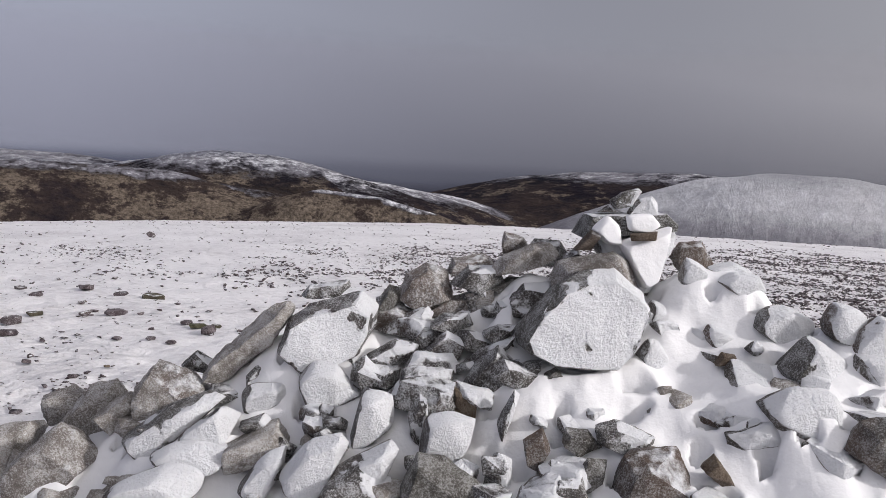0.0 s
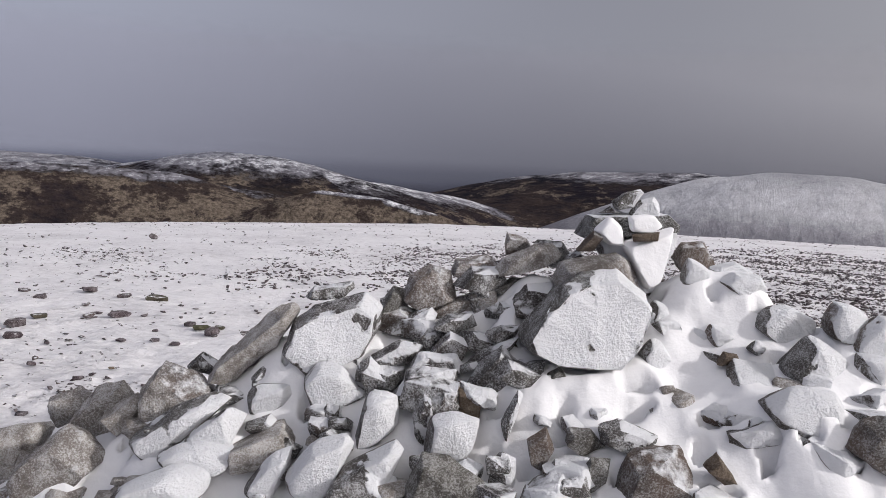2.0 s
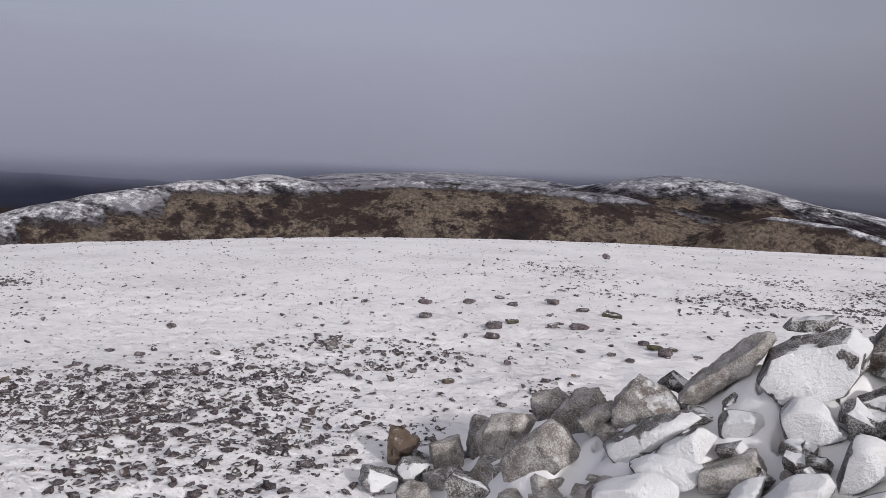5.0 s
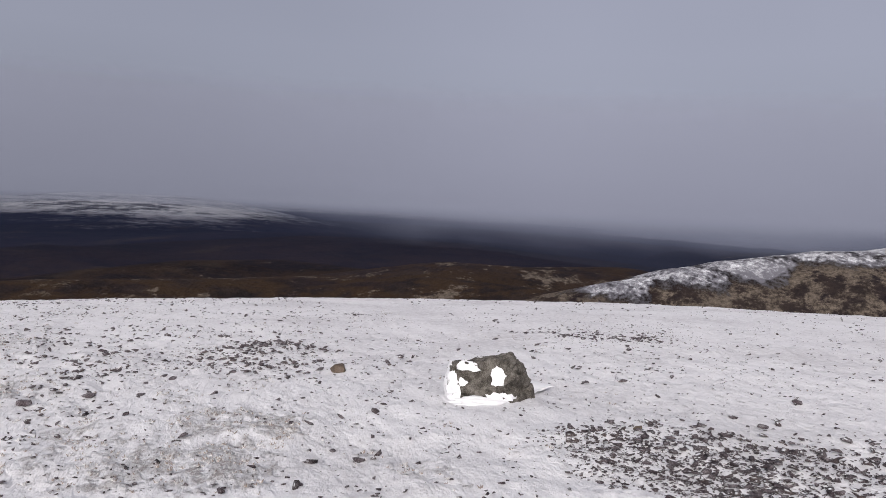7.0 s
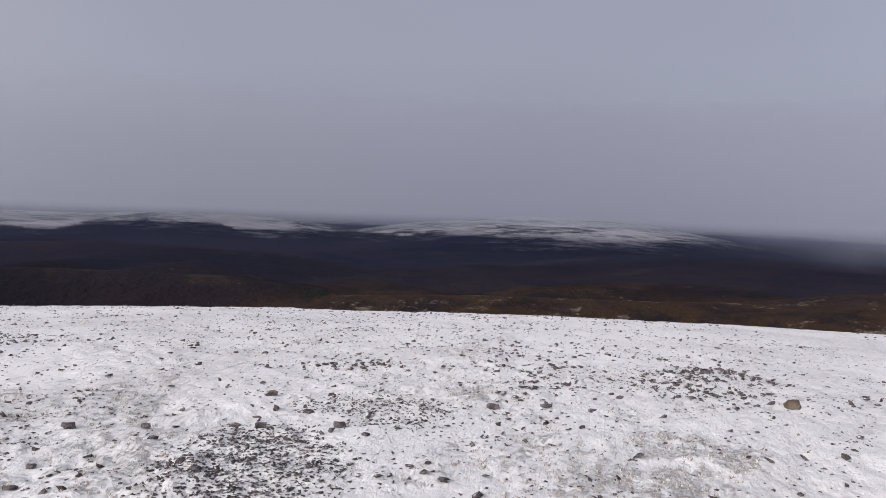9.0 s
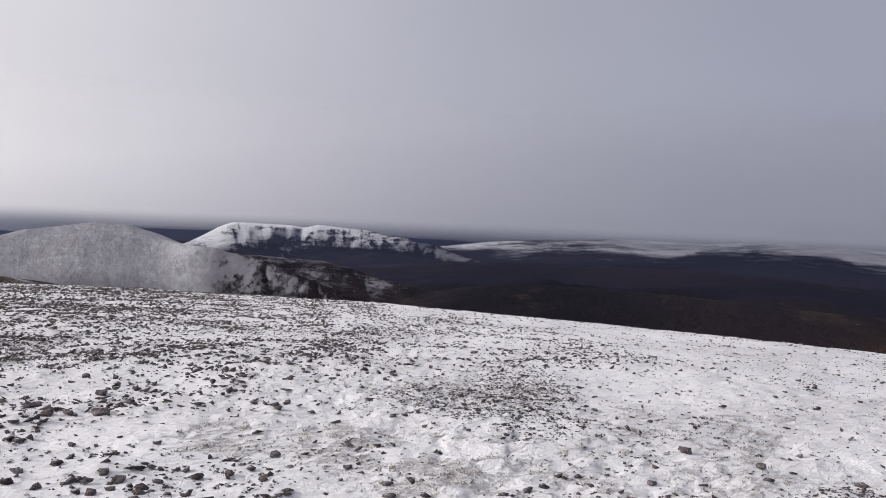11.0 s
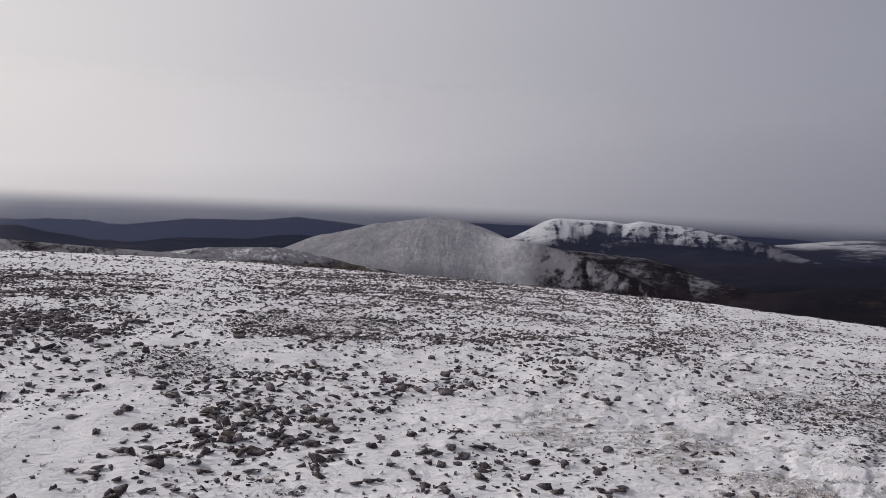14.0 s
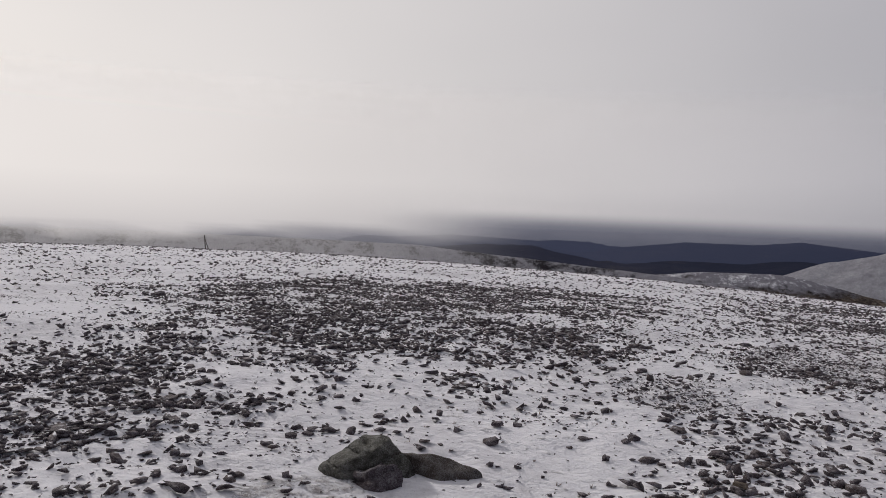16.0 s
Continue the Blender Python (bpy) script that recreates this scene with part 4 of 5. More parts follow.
face_stone(0.45, 3.42, 1.27, 0.13, [(-0.11, -0.02), (-0.06, 0.05), (0.05, 0.04), (0.10, -0.01), (0.02, -0.07)], MAT_STONE)
face_stone(-0.77, 3.26, 0.87, 0.28, [(-0.20, -0.17), (-0.15, -0.09), (-0.05, 0.03), (0.04, 0.12), (0.14, 0.16), (0.17, 0.14), (0.12, 0.05), (0.05, -0.06), (-0.12, -0.18)], MAT_RIMED, label="long leaning block furred with rime")
face_stone(-0.45, 3.22, 0.93, 0.31, [(-0.23, -0.09), (-0.18, 0.03), (-0.09, 0.10), (0.06, 0.14), (0.13, 0.16), (0.19, 0.10), (0.19, 0.01), (0.14, -0.09), (-0.05, -0.19), (-0.15, -0.16)], MAT_HALF, label="large pale block with a snowy face", blunt=0.80)
face_stone(-0.50, 3.42, 1.05, 0.11, [(-0.11, -0.03), (-0.07, 0.02), (0.10, 0.05), (0.11, 0.02), (0.06, -0.02), (-0.08, -0.04)], MAT_STONE)
face_stone(-1.10, 3.17, 0.62, 0.26, [(-0.15, -0.17), (-0.14, 0.03), (-0.03, 0.16), (0.10, 0.12), (0.17, 0.05), (0.15, 0.01), (0.01, -0.05), (-0.11, -0.15)], MAT_RIMED)
face_stone(-1.50, 3.05, 0.37, 0.28, [(-0.19, -0.03), (-0.09, 0.08), (0.02, 0.17), (0.08, 0.15), (0.18, 0.03), (0.14, -0.02), (0.04, -0.10), (-0.04, -0.16), (-0.16, -0.13)], MAT_RIMED)
face_stone(-1.44, 3.31, 0.51, 0.23, [(-0.18, -0.08), (-0.04, 0.10), (0.07, 0.13), (0.12, 0.06), (0.09, -0.07), (-0.07, -0.14)], MAT_RIMED)
face_stone(-1.28, 3.17, 0.55, 0.15, [(-0.12, -0.01), (0.03, 0.09), (0.08, 0.07), (0.03, -0.06), (-0.03, -0.09)], MAT_RIMED)
face_stone(-1.83, 3.31, 0.32, 0.23, [(-0.14, -0.01), (-0.07, 0.09), (0.11, 0.13), (0.15, 0.10), (0.05, -0.02), (0.02, -0.12), (-0.12, -0.16)], MAT_RIMED)
face_stone(-1.01, 3.30, 0.73, 0.10, [(-0.08, -0.01), (-0.01, 0.06), (0.06, 0.01), (0.03, -0.05)], MAT_HALF)
face_stone(-1.01, 3.01, 0.58, 0.25, [(-0.20, -0.07), (-0.03, 0.06), (0.12, 0.12), (0.19, 0.10), (0.15, 0.07), (0.04, -0.02), (-0.11, -0.13), (-0.16, -0.12)], MAT_PLASTER)
face_stone(-0.86, 2.92, 0.57, 0.16, [(-0.12, -0.04), (-0.08, 0.01), (0.06, 0.11), (0.12, 0.07), (0.07, -0.02), (0.04, -0.06), (-0.10, -0.07)], MAT_PLASTER)
face_stone(-0.90, 2.83, 0.51, 0.15, [(-0.14, 0.00), (-0.07, 0.04), (0.03, 0.06), (0.15, 0.04), (0.12, -0.02), (0.01, -0.07), (-0.10, -0.05)], MAT_PLASTER)
face_stone(-1.00, 2.74, 0.42, 0.20, [(-0.18, -0.04), (-0.12, 0.02), (0.05, 0.09), (0.17, 0.07), (0.17, 0.00), (0.08, -0.06), (-0.17, -0.09)], MAT_PLASTER)
face_stone(-0.70, 3.14, 0.74, 0.11, [(-0.07, -0.01), (-0.03, 0.04), (0.07, 0.06), (0.08, -0.01), (-0.06, -0.08)], MAT_HALF)
face_stone(-0.67, 3.04, 0.69, 0.12, [(-0.09, 0.00), (-0.06, 0.04), (0.07, 0.05), (0.10, 0.00), (0.05, -0.03), (-0.07, -0.07)], MAT_PLASTER)
face_stone(-0.43, 3.02, 0.75, 0.16, [(-0.10, 0.03), (-0.04, 0.09), (0.04, 0.08), (0.11, -0.01), (0.06, -0.10), (-0.07, -0.09)], MAT_MANTLED)
face_stone(-0.26, 3.02, 0.79, 0.11, [(-0.06, 0.05), (-0.02, 0.08), (0.06, 0.01), (0.05, -0.07), (-0.03, -0.07)], MAT_HALF)
face_stone(-0.41, 2.88, 0.67, 0.07, [(-0.042, -0.007), (-0.014, 0.051), (0.033, 0.036), (0.035, -0.034), (-0.011, -0.045)], MAT_STONE, True)
face_stone(-0.23, 2.84, 0.68, 0.16, [(-0.09, -0.13), (-0.04, 0.10), (0.01, 0.11), (0.07, 0.09), (0.08, -0.01), (0.01, -0.06), (-0.03, -0.10)], MAT_PLASTER)
face_stone(-0.41, 2.69, 0.56, 0.18, [(-0.13, -0.05), (-0.03, 0.08), (0.08, 0.11), (0.11, 0.07), (0.07, -0.01), (0.00, -0.10), (-0.10, -0.09)], MAT_MANTLED)
face_stone(-0.23, 2.65, 0.57, 0.17, [(-0.15, -0.09), (-0.09, 0.01), (0.08, 0.10), (0.11, 0.07), (0.07, -0.02), (-0.01, -0.07)], MAT_PLASTER)
face_stone(-0.25, 2.58, 0.53, 0.16, [(-0.15, -0.07), (-0.10, 0.02), (-0.00, 0.07), (0.11, 0.03), (0.14, -0.06)], MAT_HALF)
face_stone(0.02, 2.57, 0.57, 0.20, [(-0.14, -0.11), (-0.12, 0.01), (-0.07, 0.09), (0.02, 0.08), (0.14, 0.01), (0.17, -0.09)], MAT_DARK, True)
face_stone(-0.06, 2.81, 0.70, 0.11, [(-0.04, 0.01), (-0.00, 0.09), (0.03, 0.08), (0.04, -0.01), (0.01, -0.12), (-0.03, -0.06)], MAT_HALF)
face_stone(0.04, 2.72, 0.66, 0.15, [(-0.09, -0.06), (-0.07, 0.08), (0.02, 0.10), (0.10, 0.08), (0.08, -0.02), (0.03, -0.09), (-0.07, -0.09)], MAT_PLASTER, True)
face_stone(0.11, 2.85, 0.75, 0.09, [(-0.05, 0.07), (0.05, 0.03), (0.04, -0.06), (-0.04, -0.04)], MAT_RUST, True)
face_stone(0.03, 2.85, 0.75, 0.10, [(-0.05, -0.03), (-0.02, 0.06), (0.04, 0.08), (0.05, -0.03), (-0.02, -0.08)], MAT_STONE, True)
face_stone(-0.06, 2.95, 0.79, 0.14, [(-0.09, -0.03), (-0.07, 0.05), (-0.01, 0.07), (0.12, 0.06), (0.13, -0.03), (-0.01, -0.06), (-0.07, -0.06)], MAT_STONE, True)
face_stone(-0.02, 3.05, 0.85, 0.11, [(-0.11, -0.01), (-0.07, 0.04), (0.08, 0.04), (0.11, -0.00), (0.09, -0.03), (-0.10, -0.04)], MAT_STONE)
face_stone(0.21, 2.97, 0.84, 0.18, [(-0.13, -0.06), (-0.05, 0.05), (0.02, 0.11), (0.11, 0.02), (0.09, -0.03), (-0.04, -0.09)], MAT_STONE, True)
face_stone(-0.17, 3.12, 0.86, 0.13, [(-0.12, -0.01), (-0.00, 0.06), (0.09, 0.04), (0.08, -0.02), (-0.05, -0.06)], MAT_HALF)
face_stone(-0.12, 3.30, 0.96, 0.14, [(-0.14, -0.05), (-0.02, 0.03), (0.07, 0.07), (0.10, 0.04), (0.08, -0.02), (-0.09, -0.07)], MAT_HALF)
face_stone(-0.05, 3.20, 0.92, 0.11, [(-0.08, -0.04), (-0.05, 0.03), (0.07, 0.06), (0.08, 0.00), (-0.02, -0.06)], MAT_HALF)
face_stone(0.03, 3.10, 0.89, 0.12, [(-0.08, -0.00), (0.00, 0.08), (0.08, 0.04), (0.04, -0.07), (-0.04, -0.05)], MAT_STONE)
face_stone(0.17, 3.34, 1.04, 0.13, [(-0.08, 0.03), (-0.01, 0.08), (0.07, 0.02), (0.10, -0.02), (-0.01, -0.08), (-0.06, -0.03)], MAT_STONE)
face_stone(0.30, 3.26, 1.03, 0.11, [(-0.09, -0.03), (-0.07, 0.04), (0.07, 0.05), (0.09, -0.01), (-0.01, -0.05)], MAT_STONE)
face_stone(0.21, 3.05, 0.90, 0.13, [(-0.11, -0.05), (-0.03, 0.03), (0.09, 0.07), (0.07, -0.00), (-0.02, -0.05)], MAT_STONE)
face_stone(0.22, 2.59, 0.61, 0.09, [(-0.00, 0.06), (0.05, 0.04), (0.05, -0.08), (-0.05, -0.06), (-0.04, 0.04)], MAT_HALF, True)
face_stone(0.35, 2.63, 0.67, 0.10, [(-0.05, 0.04), (0.02, 0.08), (0.05, -0.00), (0.01, -0.08), (-0.03, -0.04)], MAT_DARK, True)
face_stone(0.26, 2.77, 0.74, 0.10, [(-0.04, -0.03), (0.02, 0.10), (0.04, 0.08), (0.01, -0.04), (-0.02, -0.10)], MAT_HALF, True)
face_stone(-0.23, 3.38, 1.00, 0.09, [(-0.03, -0.06), (-0.05, 0.03), (0.01, 0.07), (0.05, 0.01), (0.02, -0.06)], MAT_HALF)
face_stone(0.43, 2.91, 0.84, 0.08, [(-0.049, 0.010), (0.012, 0.050), (0.045, 0.025), (0.028, -0.041), (-0.035, -0.044)], MAT_DARK, True)
face_stone(0.50, 2.66, 0.70, 0.09, [(-0.06, -0.01), (-0.05, 0.04), (0.03, 0.04), (0.08, -0.02), (-0.00, -0.05)], MAT_DARK, True)
face_stone(0.74, 2.53, 0.64, 0.21, [(-0.16, -0.12), (-0.12, 0.07), (-0.07, 0.09), (0.07, 0.10), (0.13, -0.03), (0.15, -0.11)], MAT_DARK, True)
face_stone(1.44, 2.50, 0.77, 0.18, [(-0.11, 0.00), (-0.06, 0.09), (0.07, 0.13), (0.13, -0.09), (0.02, -0.08), (-0.05, -0.05)], MAT_DARK, True)
face_stone(1.36, 2.84, 0.96, 0.18, [(-0.11, -0.02), (-0.03, 0.10), (-0.00, 0.10), (0.12, 0.02), (0.08, -0.11), (-0.07, -0.08)], MAT_PLASTER, True)
face_stone(1.33, 3.05, 1.07, 0.16, [(-0.12, -0.01), (-0.08, 0.06), (-0.00, 0.07), (0.13, 0.01), (0.11, -0.05), (-0.04, -0.08)], MAT_PLASTER, True)
face_stone(1.51, 2.95, 1.11, 0.12, [(-0.07, -0.00), (-0.04, 0.07), (0.04, 0.05), (0.09, 0.01), (0.03, -0.08), (-0.05, -0.06)], MAT_MANTLED, True)
face_stone(1.64, 2.92, 1.04, 0.18, [(-0.12, -0.02), (-0.08, 0.05), (-0.01, 0.10), (0.12, 0.05), (0.11, -0.08), (-0.01, -0.10)], MAT_PLASTER, True)
face_stone(0.90, 3.16, 1.05, 0.13, [(-0.08, -0.01), (-0.05, 0.07), (0.01, 0.04), (0.10, -0.02), (0.02, -0.07)], MAT_PLASTER, True)
face_stone(0.82, 2.99, 0.94, 0.11, [(-0.06, -0.01), (-0.02, 0.06), (0.02, 0.05), (0.07, -0.03), (-0.01, -0.07)], MAT_PLASTER, True)
face_stone(1.08, 2.91, 0.95, 0.06, [(-0.049, -0.025), (-0.026, 0.026), (0.027, 0.020), (0.048, -0.020)], MAT_RUST, True)
face_stone(1.19, 2.94, 0.99, 0.06, [(-0.040, -0.005), (-0.007, 0.036), (0.036, 0.006), (0.010, -0.037)], MAT_PLASTER, True)
face_stone(1.08, 3.03, 1.01, 0.09, [(-0.06, -0.00), (-0.04, 0.05), (0.04, 0.02), (0.08, -0.02), (-0.02, -0.04)], MAT_PLASTER, True)
face_stone(0.93, 2.51, 0.67, 0.09, [(-0.054, 0.011), (-0.014, 0.065), (0.049, -0.026), (0.020, -0.049)], MAT_RUST, True)
face_stone(0.53, 2.55, 0.63, 0.08, [(-0.048, -0.001), (-0.019, 0.053), (0.051, 0.045), (0.038, -0.038), (-0.021, -0.060)], MAT_DARK, True)
face_stone(0.44, 2.48, 0.59, 0.11, [(-0.09, -0.05), (-0.03, 0.04), (0.05, 0.05), (0.08, -0.04)], MAT_STONE, True)
face_stone(1.28, 2.65, 0.83, 0.21, [(-0.17, 0.03), (-0.07, 0.10), (0.06, 0.09), (0.18, -0.07), (0.12, -0.11), (-0.12, -0.05)], MAT_MANTLED)
face_stone(0.65, 2.66, 0.72, 0.12, [(-0.10, 0.03), (-0.03, 0.06), (0.11, 0.01), (0.11, -0.03), (0.01, -0.05), (-0.09, -0.02)], MAT_HALF, True)
face_stone(1.20, 3.15, 1.20, 0.12, [(-0.10, 0.01), (-0.04, 0.05), (0.06, 0.04), (0.10, -0.03), (-0.03, -0.06)], MAT_MANTLED)
face_stone(1.02, 3.20, 1.23, 0.10, [(-0.06, -0.04), (-0.04, 0.07), (0.05, 0.02), (0.05, -0.06)], MAT_MANTLED)
face_stone(1.18, 3.25, 1.23, 0.11, [(-0.09, 0.02), (-0.00, 0.05), (0.09, 0.01), (0.07, -0.03), (-0.07, -0.04)], MAT_MANTLED)
# stones chinked between them
face_stone(0.164, 3.360, 1.144, 0.20, [(-0.131, -0.032), (-0.055, 0.050), (0.069, 0.061), (0.112, -0.010), (0.004, -0.069)], MAT_STONE)
face_stone(0.125, 3.460, 1.182, 0.20, [(-0.110, -0.036), (-0.083, 0.030), (0.059, 0.057), (0.126, 0.005), (0.008, -0.056)], MAT_RIMED)
face_stone(0.366, 3.260, 1.085, 0.22, [(-0.090, 0.001), (-0.031, 0.067), (0.086, 0.068), (0.114, 0.010), (-0.010, -0.084), (-0.070, -0.063)], MAT_STONE)
face_stone(0.335, 3.400, 1.117, 0.20, [(-0.123, -0.010), (-0.047, 0.036), (0.074, 0.042), (0.114, -0.006), (-0.017, -0.062)], MAT_DARK)
face_stone(-0.213, 3.400, 1.014, 0.20, [(-0.091, -0.039), (-0.010, 0.084), (0.045, 0.067), (0.058, -0.024), (-0.003, -0.089)], MAT_DARK)
face_stone(0.057, 3.200, 0.983, 0.16, [(-0.098, -0.012), (-0.042, 0.030), (0.061, 0.042), (0.082, -0.011), (-0.004, -0.050)], MAT_STONE)
face_stone(0.241, 3.120, 0.964, 0.14, [(-0.072, -0.007), (-0.011, 0.038), (0.068, 0.035), (0.049, -0.024), (-0.034, -0.042)], MAT_STONE)
face_stone(0.344, 2.950, 0.852, 0.16, [(-0.061, -0.022), (-0.022, 0.042), (0.052, 0.054), (0.046, -0.017), (-0.016, -0.057)], MAT_HALF)
face_stone(0.539, 3.340, 1.242, 0.16, [(-0.056, -0.027), (-0.023, 0.028), (0.023, 0.049), (0.062, -0.002), (-0.006, -0.049)], MAT_STONE)
face_stone(-0.356, 3.020, 0.719, 0.14, [(-0.056, 0.007), (-0.013, 0.059), (0.065, 0.013), (0.034, -0.038), (-0.030, -0.041)], MAT_HALF)
face_stone(-0.670, 2.950, 0.600, 0.14, [(-0.074, 0.009), (0.022, 0.047), (0.071, 0.000), (-0.019, -0.056)], MAT_HALF)
face_stone(-0.587, 2.720, 0.513, 0.16, [(-0.105, -0.064), (-0.007, 0.067), (0.062, 0.091), (0.054, 0.007), (-0.004, -0.101)], MAT_PLASTER)


# the toe of the heap
cairn_stone(-1.98, 3.45, 0.20, 0.30, 0.26, 0.26, 8, 40, 401, 0.5, mat=MAT_RIMED)
cairn_stone(-2.16, 3.30, 0.13, 0.24, 0.20, 0.27, -14, 25, 402, 0.2, mat=MAT_RIMED)
cairn_stone(-2.28, 3.16, 0.06, 0.22, 0.20, 0.16, 10, 70, 403, 0.4, mat=MAT_HALF)
cairn_stone(-2.06, 3.12, 0.08, 0.26, 0.18, 0.14, -8, 10, 404, 0.5, mat=MAT_RIMED)
cairn_stone(-2.40, 3.02, 0.03, 0.24, 0.20, 0.15, 15, 50, 405, 0.4, mat=MAT_HALF)
cairn_stone(-1.86, 3.02, 0.12, 0.30, 0.22, 0.18, 5, 20, 406, 0.5, mat=MAT_STONE)
cairn_stone(-2.12, 2.92, 0.04, 0.22, 0.20, 0.14, -20, 80, 407, 0.3, mat=MAT_RIMED)
cairn_stone(-1.74, 3.62, 0.42, 0.26, 0.22, 0.20, -15, 30, 408, 0.3, mat=MAT_RIMED)
cairn_stone(-2.34, 3.36, 0.07, 0.16, 0.14, 0.14, 12, 15, 409, 0.3, mat=MAT_STONE)


def fill_cairn(count):
    """Smaller rubble that chinks the heap."""
    rng = random.Random(77)
    made = 0
    while made < count:
        x, y = rng.uniform(-2.5, 2.2), rng.uniform(1.7, 4.2)
        h = float(pile(x, y))
        if h < 0.03:
            continue
        s = 0.07 + 0.17 * rng.random() ** 1.5
        cairn_stone(x, y, h - (0.08 if x < 0.3 else 0.09), s * rng.uniform(1.0, 1.6), s * rng.uniform(0.9, 1.3), s * rng.uniform(0.5, 0.9), rng.uniform(-35, 35), rng.uniform(0, 360), 500 + made, 0.3)
        made += 1


fill_cairn(330)


def blur(a, cells):
    """Box blur, three times over."""
    for _ in range(3):
        for axis in (0, 1):
            pad = [(0, 0), (0, 0)]
            pad[axis] = (cells + 1, cells)
            c = np.cumsum(np.pad(a, pad, mode="edge"), axis=axis)
            n = a.shape[axis]
            hi = np.take(c, np.arange(2 * cells + 1, 2 * cells + 1 + n), axis=axis)
            lo = np.take(c, np.arange(0, n), axis=axis)
            a = (hi - lo) / (2 * cells + 1)
    return a


def drape_snow():
    """Drifted snow between and over the cairn's stones: deep on its lee side, only in the gaps elsewhere."""
    x0, x1, y0, y1, cell = -3.1, 2.9, 1.2, 4.4, 0.0135
    gx, gy = np.arange(x0, x1, cell), np.arange(y0, y1, cell)
    X, Y = np.meshgrid(gx, gy, indexing="ij")
    ground = summit(X, Y)
    body = pile(X, Y) - 0.12
    top = np.maximum(body, ground - 0.05)
    for ob, m, proud in CAIRN_STONES[8:]:
        me = ob.data
        co = np.empty(len(me.vertices) * 3)
        me.vertices.foreach_get("co", co)
        M = np.array(m)
        co = co.reshape(-1, 3) @ M[:3, :3].T + M[:3, 3]
        if proud:
            # snow reaches half way up the stones that stand clear
            co = co[co[:, 2] < M[2, 3] - 0.02]
        i, j = ((co[:, 0] - x0) / cell).astype(int), ((co[:, 1] - y0) / cell).astype(int)
        ok = (i >= 1) & (j >= 1) & (i < len(gx) - 1) & (j < len(gy) - 1)
        np.maximum.at(top, (i[ok], j[ok]), co[ok, 2] - 0.01)
    full = top.copy()
    for _ in range(2):
        full = np.maximum(full, blur(full, 1))
    lee = smooth(X - 0.35 * (Y - 2.6), 0.15, 0.75)
    wide = blur(full, 4) * (1 - lee) + blur(np.maximum(full, blur(full, 3)), 3) * lee
    lump = 0.15 * fbm(X * 2.6, Y * 2.6, 3, 71) + 0.050 * fbm(X * 9, Y * 9, 3, 75)
    high = smooth(Y - polyline(X, CREST_LINE), -0.35, 0.15)
    Z = wide + lump - 0.070 * (1 - lee) + 0.008 * lee - 0.10 * high * (1 - lee)
    rng = random.Random(31)
    for _ in range(120):
        # holes melted beside the buried stones
        hx, hy, wide_ = rng.uniform(-1.6, 1.7), rng.uniform(2.2, 3.3), rng.uniform(0.012, 0.034)
        u, v = (X - hx) / (wide_ * rng.uniform(1.0, 2.2)), (Y - hy) / wide_
        Z = Z - 0.22 * (1 - smooth(np.hypot(u, v), 0.55, 1.25))
    edge = smooth(pile(X, Y), -0.30, 0.02) * (1 - smooth(X, 2.1, 2.8))
    Z = np.where(edge > 0, Z * edge + (ground - 0.10) * (1 - edge), ground - 0.10)
    Z = np.maximum(Z, ground - 0.12)
    me = mesh_from("snow_drift", np.stack([X, Y, Z], -1).reshape(-1, 3), grid_faces(len(gx), len(gy))[:, ::-1])
    shade_smooth(me)
    part("snow_drift", me, MAT_DRIFT, cairn, "smooth drifted snow filling the gaps")


drape_snow()


# snow plastered on the tower
face_stone(0.808, 3.235, 1.418, 0.07, [(-0.072, 0.031), (0.028, 0.042), (0.071, -0.006), (0.030, -0.034), (-0.058, -0.033)], MAT_DRIFT, True, name="snow_patch", blunt=0.8)
face_stone(0.668, 3.215, 1.379, 0.09, [(-0.074, 0.009), (-0.014, 0.071), (0.044, 0.022), (0.054, -0.052), (-0.010, -0.050)], MAT_DRIFT, True, name="snow_patch", blunt=0.7)
face_stone(0.823, 3.240, 1.285, 0.14, [(-0.110, 0.053), (-0.074, 0.062), (0.102, 0.124), (0.090, 0.035), (0.054, -0.098), (-0.001, -0.133), (-0.061, -0.042)], MAT_DRIFT, True, name="snow_patch", blunt=0.8)


# ---- boulders and single stones on the summit ----
def ground_z(x, y):
    return float(summit(x, y))


def lone_stone(name, x, y, sx, sy, sz, turn, lean, seed, label, mat, category="stone", blocky=0.7, sink=0.12, tip=0.0, group=""):
    rng = random.Random(seed)
    me = mesh_of(hull_stone(rng, sx, sy, sz, blocky, 3 if max(sx, sz) > 0.16 else 2, 0.04), name)
    me.materials.append(mat)
    ob = new(name, me)
    ob.matrix_world = pose(x, y, ground_z(x, y) + sz * (0.5 - sink), 0, 0, turn) @ pose(0, 0, 0, tip, lean, 0)
    return tagged(ob, label, category, group)


def toward_turn(x, y):
    """The turn that sets a thing's own y axis away from the summit."""
    return math.degrees(math.atan2(-x, y))


boulder = tagged(new("boulder"), "dark angular boulder plastered with patches of snow", "boulder")


